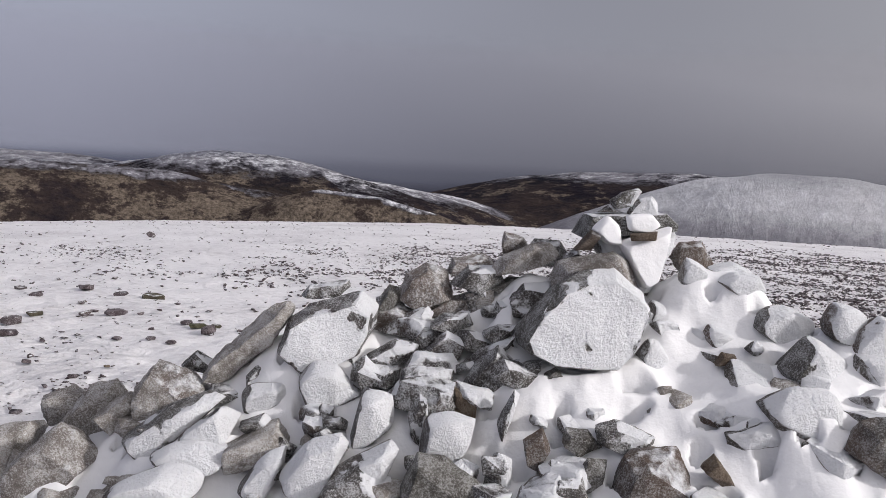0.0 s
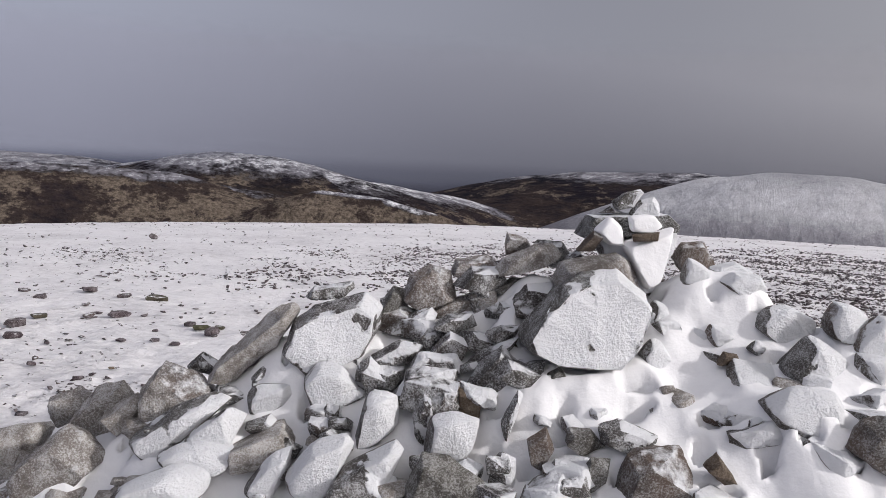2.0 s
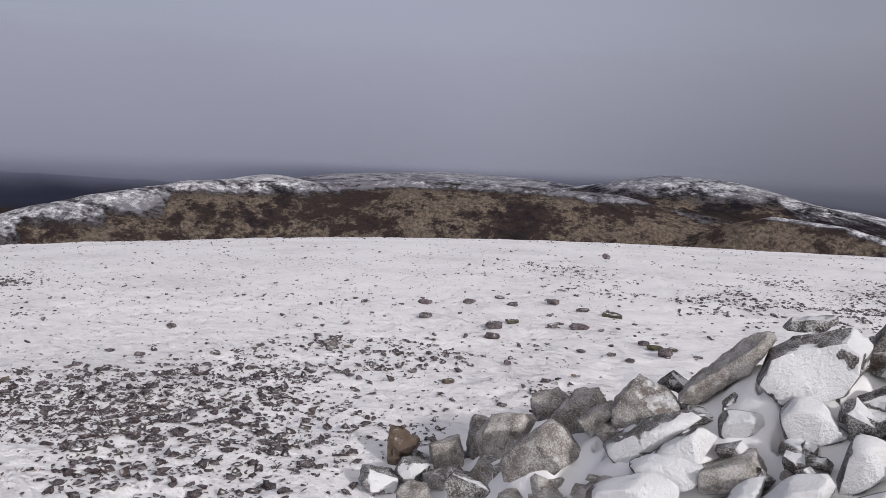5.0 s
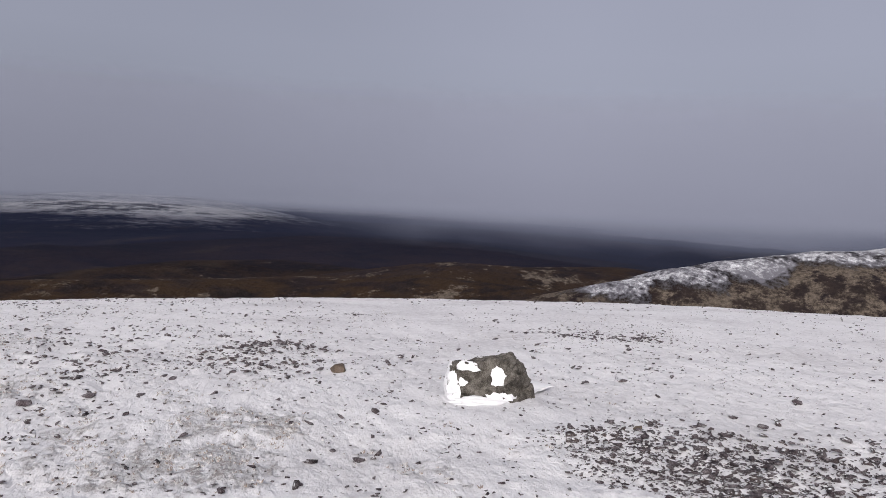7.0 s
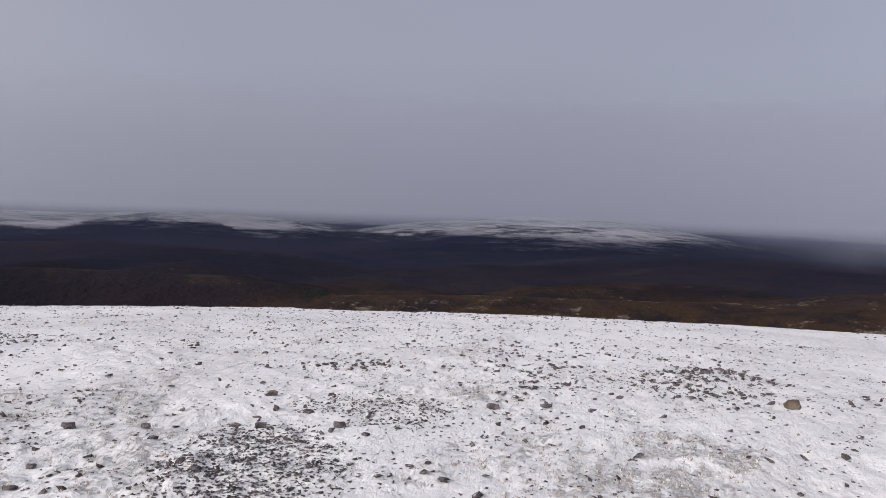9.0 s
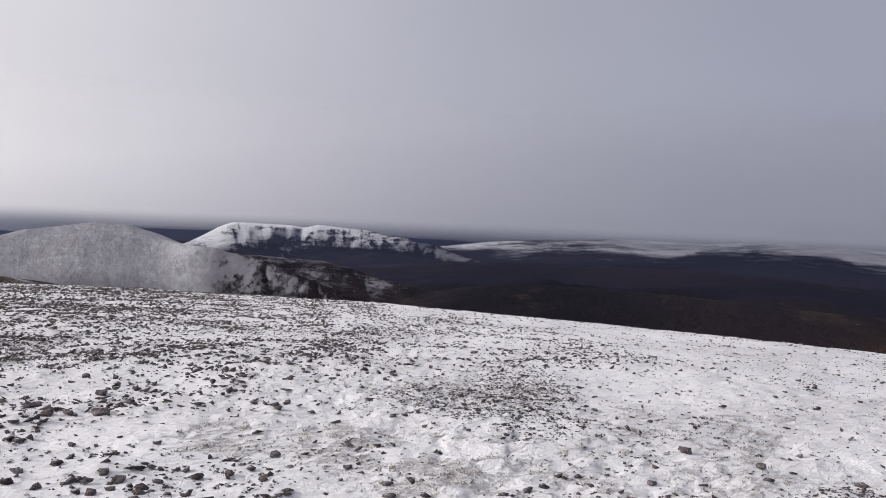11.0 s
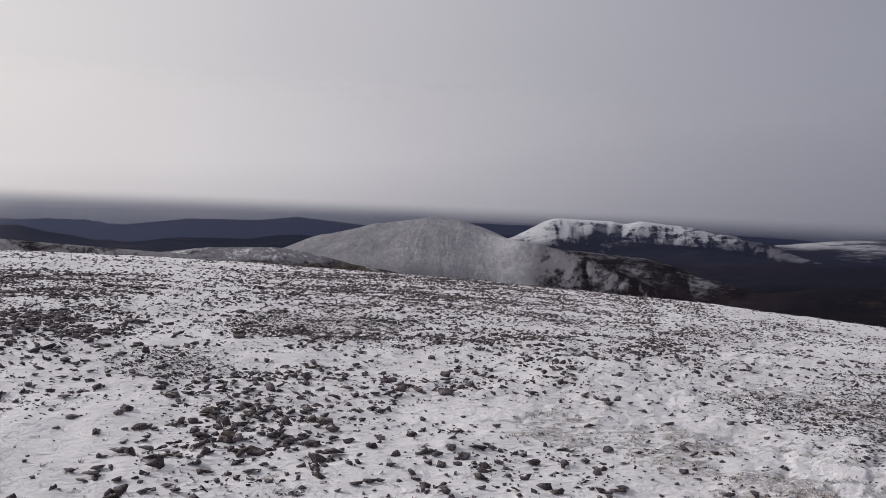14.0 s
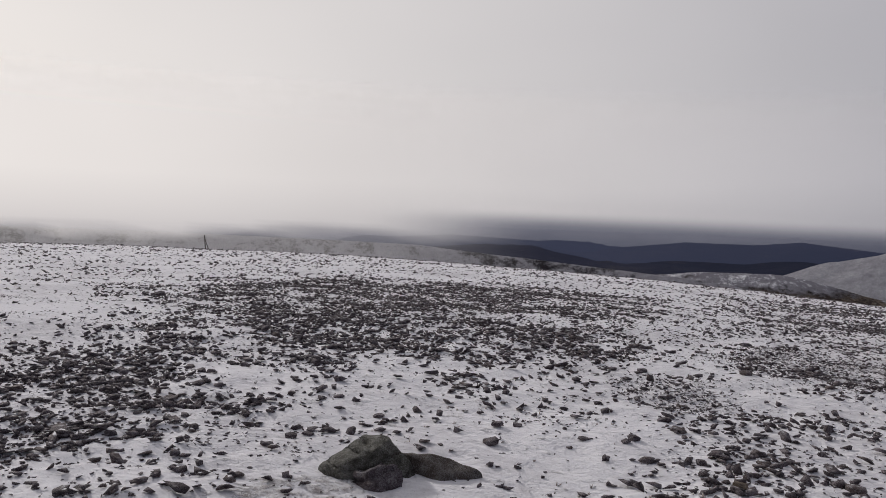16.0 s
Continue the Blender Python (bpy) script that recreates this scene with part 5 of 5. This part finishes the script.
def build_boulder():
    """The lone block on the snowfield: flat top, split front, a leaning shoulder, snow blown on to it."""
    bx, by = -6.98, 2.18
    bz = ground_z(bx, by)
    boulder.matrix_world = pose(bx, by, bz - 0.04, 0, 0, toward_turn(bx, by))
    bm = bmesh.new()
    # front is -y; outline of the block, bottom and top
    low = [(-0.40, -0.10), (-0.30, -0.20), (0.10, -0.30), (0.36, -0.15), (0.42, 0.08), (0.30, 0.30), (-0.10, 0.30), (-0.40, 0.15)]
    high = [(-0.385, -0.08), (-0.36, 0.12), (-0.075, -0.14), (0.13, -0.18), (0.19, 0.0), (0.17, 0.14), (0.31, -0.02), (0.38, 0.05), (-0.05, 0.20)]
    tall = [0.33, 0.32, 0.37, 0.41, 0.44, 0.43, 0.31, 0.17, 0.36]
    a = [bm.verts.new((x, y, -0.08)) for x, y in low]
    b = [bm.verts.new((x, y, z)) for (x, y), z in zip(high, tall)]
    bmesh.ops.convex_hull(bm, input=a + b)
    bmesh.ops.dissolve_limit(bm, angle_limit=radians(8), verts=bm.verts, edges=bm.edges)
    bmesh.ops.bevel(bm, geom=list(bm.edges), offset=0.02, segments=2, affect="EDGES", profile=0.6)
    bmesh.ops.triangulate(bm, faces=bm.faces)
    for _ in range(5):
        long = [e for e in bm.edges if e.calc_length() > 0.015]
        bmesh.ops.subdivide_edges(bm, edges=long, cuts=1)
        bmesh.ops.triangulate(bm, faces=bm.faces)
    bm.normal_update()
    for v in bm.verts:
        q = v.co * 5.0
        crack = abs(noise.noise(Vector((v.co.x * 3.0 + 4, v.co.y * 3.0, v.co.z * 7.0))))
        v.co += v.normal * (noise.noise(q) * 0.018 + noise.noise(q * 3.1) * 0.014 + noise.noise(q * 7.0) * 0.008 - 0.030 * max(0.0, 0.12 - crack) / 0.12)
    ob = part("rock", mesh_of(bm, "rock"), MAT_BOULDER, boulder)
    # snow stuck to its face: a skin that follows the rock, x, z and half sizes of each patch
    patches = [(-0.37, 0.17, 0.11, 0.22), (0.045, 0.28, 0.11, 0.11), (-0.22, 0.31, 0.14, 0.06), (-0.25, 0.18, 0.09, 0.07), (0.10, 0.08, 0.18, 0.06)]
    for k, (cx, cz, hw, hh) in enumerate(patches):
        def lies(co):
            q = co * 9.0 + Vector((k * 7.0, 0, 0))
            d = math.hypot((co.x - cx) / hw, (co.z - cz) / hh)
            return 0.9 - d + 0.55 * noise.noise(q * 0.6) + 0.22 * noise.noise(q * 2.6)
        skin, made = bmesh.new(), {}
        for poly in ob.data.polygons:
            ids = list(poly.vertices)
            if poly.normal.y > 0.1 or min(lies(ob.data.vertices[i].co) for i in ids) < 0.05:
                continue
            for i in ids:
                if i not in made:
                    v = ob.data.vertices[i]
                    made[i] = skin.verts.new(v.co + v.normal * (0.008 + 0.026 * min(1.0, 1.6 * lies(v.co))))
            skin.faces.new([made[i] for i in ids])
        # only the largest piece clings
        seen_, best = set(), []
        for v in skin.verts:
            if v in seen_:
                continue
            lot, todo = [], [v]
            seen_.add(v)
            while todo:
                u = todo.pop()
                lot.append(u)
                for e in u.link_edges:
                    o = e.other_vert(u)
                    if o not in seen_:
                        seen_.add(o)
                        todo.append(o)
            best = max(best, lot, key=len)
        keep = set(best)
        bmesh.ops.delete(skin, geom=[v for v in skin.verts if v not in keep], context="VERTS")
        if made:
            for _ in range(4):
                bmesh.ops.smooth_vert(skin, verts=skin.verts, factor=0.5, use_axis_x=True, use_axis_y=True, use_axis_z=True)
            me = mesh_of(skin, "snow_patch")
            shade_smooth(me)
            part("snow_patch", me, MAT_DRIFT, boulder, "snow stuck to the rock")

    def drift(x, y, sx, sy, sz, seed):
        bm = bmesh.new()
        bmesh.ops.create_icosphere(bm, subdivisions=4, radius=1.0)
        off = Vector((seed * 3.1, 0, 0))
        for v in bm.verts:
            v.co = v.co * (1 + noise.noise(v.co * 1.6 + off) * 0.5 + noise.noise(v.co * 4.0 + off) * 0.2)
            v.co = Vector((v.co.x * sx, v.co.y * sy, v.co.z * sz))
        me = mesh_of(bm, "snow_drift")
        shade_smooth(me)
        part("snow_drift", me, MAT_DRIFT, boulder, "small snow drift at the boulder's foot").location = (x, y, 0.03)
    drift(-0.10, -0.27, 0.25, 0.10, 0.055, 5)
    drift(0.05, 0.42, 0.45, 0.30, 0.06, 6)


build_boulder()


def shaped_rock(name, x, y, turn, low, high, label, category, mat, grain=0.03):
    """A rock from its outline on the ground and the corners of its top, each x, y (and height)."""
    bm = bmesh.new()
    for px, py in low:
        bm.verts.new((px, py, -0.08))
    for q in high:
        bm.verts.new(q)
    bmesh.ops.convex_hull(bm, input=bm.verts)
    bmesh.ops.delete(bm, geom=[v for v in bm.verts if not v.link_faces], context="VERTS")
    bmesh.ops.dissolve_limit(bm, angle_limit=radians(6), verts=bm.verts, edges=bm.edges)
    bmesh.ops.bevel(bm, geom=list(bm.edges), offset=0.012, segments=2, affect="EDGES", profile=0.6)
    bmesh.ops.triangulate(bm, faces=bm.faces)
    for _ in range(4):
        long = [e for e in bm.edges if e.calc_length() > 0.03]
        bmesh.ops.subdivide_edges(bm, edges=long, cuts=1)
        bmesh.ops.triangulate(bm, faces=bm.faces)
    bm.normal_update()
    off = Vector((x * 7, y * 3, 0))
    for v in bm.verts:
        q = v.co * 6.0 + off
        layer = abs(noise.noise(Vector((v.co.x * 2.0, v.co.y * 2.0, v.co.z * 14.0)) + off))
        v.co += v.normal * grain * (noise.noise(q) * 0.6 + noise.noise(q * 3.0) * 0.3 - 0.5 * max(0.0, 0.12 - layer) / 0.12)
    me = mesh_of(bm, name)
    me.materials.append(mat)
    ob = new(name, me)
    ob.matrix_world = pose(x, y, ground_z(x, y), 0, 0, turn)
    return tagged(ob, label, category)


shaped_rock("boulder", 2.335, -5.23, 204, [(-0.33, 0.0), (-0.16, -0.18), (0.06, -0.20), (0.28, -0.15), (0.34, 0.0), (0.15, 0.25), (-0.2, 0.22)],
            [(-0.30, -0.02, 0.05), (-0.14, -0.15, 0.09), (0.02, -0.09, 0.175), (-0.04, 0.10, 0.215), (0.12, 0.08, 0.22), (0.13, -0.03, 0.195), (0.23, 0.0, 0.11)],
            "mossy grey boulder lying tilted in the snow", "boulder", MAT_LICHEN, 0.035)
shaped_rock("rock", 2.215, -5.06, 204, [(-0.16, -0.03), (-0.06, -0.13), (0.10, -0.12), (0.22, -0.02), (0.05, 0.12)],
            [(-0.12, 0.02, 0.08), (-0.02, -0.06, 0.10), (0.05, 0.03, 0.15), (0.14, 0.05, 0.14), (0.20, -0.02, 0.03)],
            "dark broken rock leaning on a mossy boulder", "rock", MAT_SCREE, 0.06)
shaped_rock("rock", 1.93, -5.44, 199, [(-0.27, 0.06), (-0.20, -0.02), (0.02, -0.13), (0.14, -0.06), (0.28, -0.02), (0.10, 0.10)],
            [(-0.26, 0.05, 0.10), (-0.20, 0.0, 0.10), (0.0, -0.10, 0.02), (0.04, 0.05, 0.085), (0.16, 0.02, 0.05), (0.25, -0.01, 0.02)],
            "low mossy slab frozen into the snow", "rock", MAT_LICHEN, 0.02)
shaped_rock("rock", -2.51, 3.42, 36, [(-0.11, -0.08), (0.02, -0.12), (0.10, -0.05), (0.11, 0.09), (-0.09, 0.10)],
            [(-0.10, -0.03, 0.17), (-0.08, 0.05, 0.21), (-0.02, -0.05, 0.20), (0.0, 0.05, 0.21), (0.05, -0.04, 0.13), (0.10, 0.03, 0.10)],
            "rust-brown upright rock at the cairn's edge", "rock", MAT_RUST, 0.07)
lone_stone("rock", -3.28, 8.98, 0.30, 0.22, 0.08, 20, 4, 46, "flat mossy rock on the snow", MAT_MOSS, "rock", 0.5, 0.2)
lone_stone("rock", -6.52, 17.66, 0.26, 0.20, 0.15, 20, 25, 47, "dark pointed rock on the snowfield", MAT_SCREE, "rock", 0.2, 0.15)
lone_stone("rock", -8.45, 1.0, 0.20, 0.18, 0.12, 83, 0, 48, "dark brown rock on the snow", MAT_RUST, "rock", 0.6, 0.2)

STONE_KINDS = {"S": ("dark angular stone frozen into the snow", MAT_SCREE), "M": ("dark mossy stone frozen into the snow", MAT_MOSS), "B": ("brown stone frozen into the snow", MAT_RUST)}


def placed_stone(x, y, size, kind, seed):
    """A single flat stone that stands out on the snow."""
    rng = random.Random(seed)
    label, mat = STONE_KINDS[kind]
    lone_stone("stone", x, y, size, size * rng.uniform(0.6, 0.9), size * rng.uniform(0.28, 0.45), toward_turn(x, y) + rng.uniform(-25, 25), rng.uniform(-14, 14), seed,
               label, mat, "stone", 0.25, 0.18, 0, "loose stones on the summit")


placed_stone(-3.60, 7.94, 0.15, "S", 601)
placed_stone(-3.30, 7.97, 0.25, "S", 602)
placed_stone(-4.02, 7.77, 0.18, "M", 603)
placed_stone(-4.02, 7.35, 0.24, "S", 604)
placed_stone(-3.81, 6.89, 0.20, "S", 605)
placed_stone(-2.32, 7.52, 0.20, "M", 606)
placed_stone(-2.49, 7.70, 0.14, "S", 607)
placed_stone(-2.52, 6.83, 0.11, "S", 608)
placed_stone(-2.31, 6.73, 0.11, "S", 609)
placed_stone(-2.09, 7.16, 0.08, "S", 610)
placed_stone(-3.18, 6.00, 0.09, "S", 611)
placed_stone(-2.50, 5.88, 0.06, "B", 612)
placed_stone(-3.25, 5.11, 0.12, "B", 613)
placed_stone(-2.16, 7.57, 0.13, "M", 614)
placed_stone(0.88, -7.71, 0.15, "S", 615)
placed_stone(0.83, -6.47, 0.14, "S", 616)
placed_stone(0.21, -6.22, 0.14, "B", 617)
placed_stone(3.17, -5.62, 0.12, "S", 618)
placed_stone(3.12, -5.76, 0.10, "S", 619)
placed_stone(3.16, -5.32, 0.11, "S", 620)
placed_stone(3.13, -6.01, 0.08, "S", 621)
placed_stone(2.00, -6.68, 0.11, "S", 622)
placed_stone(1.39, -6.52, 0.07, "S", 623)
placed_stone(-5.69, 2.96, 0.09, "B", 630)
placed_stone(-5.76, 4.16, 0.11, "S", 631)
placed_stone(-5.24, 4.53, 0.11, "S", 632)
placed_stone(-4.86, 5.61, 0.20, "S", 633)
placed_stone(-4.65, 5.59, 0.08, "B", 634)
placed_stone(-5.74, 6.14, 0.10, "S", 635)
placed_stone(-6.53, 5.13, 0.12, "S", 636)
placed_stone(-4.05, 2.43, 0.09, "S", 637)


def few_stones(x, y, name_seed, size, count, spread):
    """A loose group of single stones."""
    rng = random.Random(name_seed)
    for i in range(count):
        sx = size * rng.uniform(0.35, 1.1)
        px, py = x + rng.gauss(0, spread), y + rng.gauss(0, spread)
        lone_stone("stone", px, py, sx, sx * rng.uniform(0.6, 1.0), sx * rng.uniform(0.22, 0.5), rng.uniform(0, 360), rng.uniform(-12, 12), name_seed * 50 + i,
                   "dark angular stone frozen into the snow", MAT_SCREE, "stone", 0.25, 0.2, 0, "loose stones on the summit")


few_stones(-4.4, 9.3, 1, 0.26, 6, 0.8)
few_stones(-2.3, 7.3, 2, 0.20, 6, 0.5)
few_stones(-5.6, 8.0, 3, 0.22, 5, 0.6)
few_stones(-3.9, 1.9, 4, 0.14, 4, 0.2)
few_stones(-8.0, -0.6, 5, 0.14, 4, 0.5)
few_stones(-6.2, -2.7, 6, 0.15, 8, 0.8)
few_stones(-7.6, -10.6, 7, 0.22, 6, 0.7)
few_stones(-1.4, -8.4, 8, 0.18, 10, 0.9)
few_stones(-0.6, -6.4, 9, 0.16, 9, 0.6)
few_stones(1.2, -7.0, 10, 0.15, 10, 0.6)
few_stones(4.2, -6.0, 11, 0.16, 9, 0.6)
few_stones(1.2, -11.5, 12, 0.20, 10, 1.4)
few_stones(9.7, -10.8, 13, 0.24, 4, 0.8)
few_stones(-5.0, -5.2, 14, 0.14, 6, 0.8)
few_stones(6.2, 11.5, 15, 0.24, 8, 2.0)


def build_post():
    """A thin leaning marker post far out on the summit slope."""
    x, y, _ = place(219.4, 52, -3.4)
    z = ground_z(x, y)
    post = tagged(new("marker_post"), "thin leaning wooden marker post in blowing cloud", "post")
    post.matrix_world = pose(x, y, z - 0.1, 0, 0, 219) @ pose(0, 0, 0, 0, -5, 0)
    bm = bmesh.new()
    bmesh.ops.create_cone(bm, cap_ends=True, segments=10, radius1=0.035, radius2=0.028, depth=0.95, matrix=Matrix.Translation((0, 0, 0.475)))
    part("shaft", mesh_of(bm, "shaft"), MAT_WOOD, post)
    bm = bmesh.new()
    bmesh.ops.create_cone(bm, cap_ends=True, segments=8, radius1=0.025, radius2=0.02, depth=0.8, matrix=pose(0.10, 0, 0.38, 0, -14, 0))
    part("stay", mesh_of(bm, "stay"), MAT_WOOD, post)


build_post()


# ---- loose stones beyond counting ----
def rough_hull(rng, sx, sy, sz, corners=9):
    """A plain angular chip."""
    bm = bmesh.new()
    for i in range(corners):
        v = Vector((rng.gauss(0, 1), rng.gauss(0, 1), rng.gauss(0, 1))).normalized() * rng.uniform(0.85, 1.15)
        bm.verts.new((v.x * sx / 2, v.y * sy / 2, v.z * sz / 2))
    bmesh.ops.convex_hull(bm, input=bm.verts)
    bmesh.ops.delete(bm, geom=[v for v in bm.verts if not v.link_faces], context="VERTS")
    return bm


def low_stone(rng, corners=9):
    bm = rough_hull(rng, 1.0, rng.uniform(0.5, 0.9), rng.uniform(0.24, 0.46), corners)
    v = np.array([q.co[:] for q in bm.verts])
    bm.verts.index_update()
    f = np.array([[w.index for w in t.verts] for t in bm.faces])
    bm.free()
    return v, f


def scatter(name, label, x, y, size, seed, kinds=None, mat=None, lift=0.14):
    """All stones at x, y as one mesh."""
    rng, gen = random.Random(seed), np.random.default_rng(seed)
    kinds = kinds or [low_stone(rng) for _ in range(14)]
    z = summit(x, y)
    which, turn = gen.integers(0, len(kinds), len(x)), gen.uniform(0, 2 * np.pi, len(x))
    tilt, flat = gen.normal(0, 0.22, len(x)), gen.uniform(0.7, 1.25, len(x))
    vs, fs, base = [], [], 0
    for k, (v, f) in enumerate(kinds):
        pick = np.nonzero(which == k)[0]
        if not len(pick):
            continue
        s, c, t = size[pick][:, None], turn[pick], tilt[pick]
        px, py, pz = v[:, 0][None] * s, v[:, 1][None] * s, v[:, 2][None] * s * flat[pick][:, None]
        px, pz = px * np.cos(t)[:, None] + pz * np.sin(t)[:, None], pz * np.cos(t)[:, None] - px * np.sin(t)[:, None]
        qx = px * np.cos(c)[:, None] - py * np.sin(c)[:, None] + x[pick][:, None]
        qy = px * np.sin(c)[:, None] + py * np.cos(c)[:, None] + y[pick][:, None]
        qz = pz + (z[pick] + lift * size[pick])[:, None]
        vs.append(np.stack([qx, qy, qz], -1).reshape(-1, 3))
        fs.append((f[None] + (np.arange(len(pick)) * len(v))[:, None, None]).reshape(-1, 3) + base)
        base += len(pick) * len(v)
    me = mesh_from(name, np.concatenate(vs), np.concatenate(fs))
    me.materials.append(mat or MAT_SCREE)
    return tagged(new(name, me), label, "grass" if mat else "stones", kind="stuff")


def stone_fields():
    gen = np.random.default_rng(5)
    def clear(x, y):
        return (pile(x, y) < summit(x, y) - 0.02) & (np.hypot(x, y) > 1.2) & (np.hypot(x - 2.3, y + 5.3) > 0.48) & (np.hypot(x + 6.98, y - 2.18) > 0.45)
    # gravel and stones where the snow is stripped
    n = 2300000
    r = 1.5 + 58.5 * gen.uniform(0, 1, n) ** 0.75
    a = np.radians(gen.uniform(-42, 245, n))
    x, y = -r * np.sin(a), r * np.cos(a)
    want, open_snow = bareness(x, y), 1 - spread(CLEAR, x, y, 57)
    clump = smooth(fbm(x * 1.3, y * 1.3, 3, 91), -0.22, 0.22)
    south = smooth(np.degrees(a), 140, 190)
    west = smooth(np.degrees(a), 75, 100)
    want = np.clip(want * (0.40 + 0.95 * clump) + open_snow * (0.009 + west * (0.014 + 0.040 * clump ** 2) + 0.090 * south * (0.20 + clump ** 1.5) + 0.020 * clump ** 3), 0, 1) * (1.0 - 0.6 * smooth(r, 12, 40))
    # points lie thicker near the middle; even that out, and thin far ones
    keep = (gen.uniform(0, 1, n) < want * np.clip(0.45 + r / 25, 0, 1) * (1 - 0.45 * smooth(r, 16, 34))) & clear(x, y)
    x, y, r, south = x[keep], y[keep], r[keep], south[keep]
    size = 0.024 + 0.088 * gen.uniform(0, 1, len(x)) ** 2.7 + 0.085 * south * gen.uniform(0, 1, len(x)) ** 4.5
    size *= 1 + 0.7 * smooth(r, 12, 40)
    near, rng = r < 13, random.Random(21)
    scatter("scree", "dark angular stones and grit on wind-stripped snow", x[near], y[near], size[near], 3, lift=0.13)
    scatter("scree", "dark stones strewn over the far snow slope", x[~near], y[~near], size[~near], 4, [low_stone(rng, 6) for _ in range(14)], lift=0.13)

    # fine chips, in drifts of their own
    n = 900000
    r = 1.6 + 14.4 * gen.uniform(0, 1, n) ** 0.7
    a = np.radians(gen.uniform(20, 245, n))
    x, y = -r * np.sin(a), r * np.cos(a)
    lot = smooth(fbm(x * 1.1, y * 1.7, 4, 97), 0.0, 0.26) * smooth(np.degrees(a), 25, 90)
    keep = (gen.uniform(0, 1, n) < 0.010 + (0.05 + 0.07 * smooth(np.degrees(a), 140, 180)) * lot + 0.07 * bareness(x, y) + 0.60 * spread(GRAVEL, x, y, 63)) & clear(x, y)
    x, y = x[keep], y[keep]
    rng = random.Random(8)
    scatter("gravel", "small dark stone chips frozen into the snow crust", x, y, gen.uniform(0.016, 0.048, len(x)), 8, [low_stone(rng, 6) for _ in range(12)])


stone_fields()


def spiky(rng):
    """A tuft: five blades leaning out of one foot."""
    v, f = [], []
    for i in range(5):
        a = i * 1.257 + rng.uniform(-0.4, 0.4)
        lean, tall = rng.uniform(0.3, 0.75), rng.uniform(0.35, 0.75)
        c, d = math.cos(a), math.sin(a)
        n = len(v)
        v += [(-0.16 * d, 0.16 * c, 0), (0.16 * d, -0.16 * c, 0), (lean * c, lean * d, tall), (0.55 * lean * c, 0.55 * lean * d, 0.0)]
        f += [(n, n + 1, n + 2), (n + 1, n + 3, n + 2), (n + 3, n, n + 2)]
    return np.array(v), np.array(f)


def frozen_turf():
    gen, rng = np.random.default_rng(9), random.Random(9)
    n = 260000
    r = 2.0 + 15.0 * gen.uniform(0, 1, n) ** 0.8
    a = np.radians(gen.uniform(30, 205, n))
    x, y = -r * np.sin(a), r * np.cos(a)
    keep = (gen.uniform(0, 1, n) < 1.1 * turfiness(x, y) ** 1.2 * smooth(fbm(x * 9, y * 13, 3, 87), -0.05, 0.3) * (1 - bareness(x, y))) & (pile(x, y) < -0.1) & (np.hypot(x + 6.98, y - 2.18) > 0.5)
    x, y = x[keep], y[keep]
    scatter("frozen_grass", "rime-furred frozen grass tufts standing through the snow", x, y, gen.uniform(0.016, 0.042, len(x)), 12, [spiky(rng) for _ in range(8)], MAT_TURF, -0.05)


frozen_turf()


def far_wood():
    """A dark plantation in the valley."""
    gen = np.random.default_rng(14)
    n = 150
    az, r = gen.normal(113.2, 0.55, n), gen.normal(1215, 34, n)
    x, y = -r * np.sin(np.radians(az)), r * np.cos(np.radians(az))
    z = far_land(x, y)[0]
    vs, fs = [], []
    for i in range(n):
        tall, wide, k = gen.uniform(1.5, 3.5), gen.uniform(1.2, 2.0), len(vs)
        vs += [(x[i] + wide * math.cos(t), y[i] + wide * math.sin(t), z[i] + 0.5) for t in (0, 1.257, 2.513, 3.77, 5.027)] + [(x[i], y[i], z[i] + tall)]
        fs += [(k + j, k + (j + 1) % 5, k + 5) for j in range(5)]
    me = mesh_from("conifer_wood", vs, fs)
    me.materials.append(MAT_CONIFER)
    tagged(new("conifer_wood", me), "small dark conifer plantation in the far valley", "woodland", kind="stuff")


far_wood()
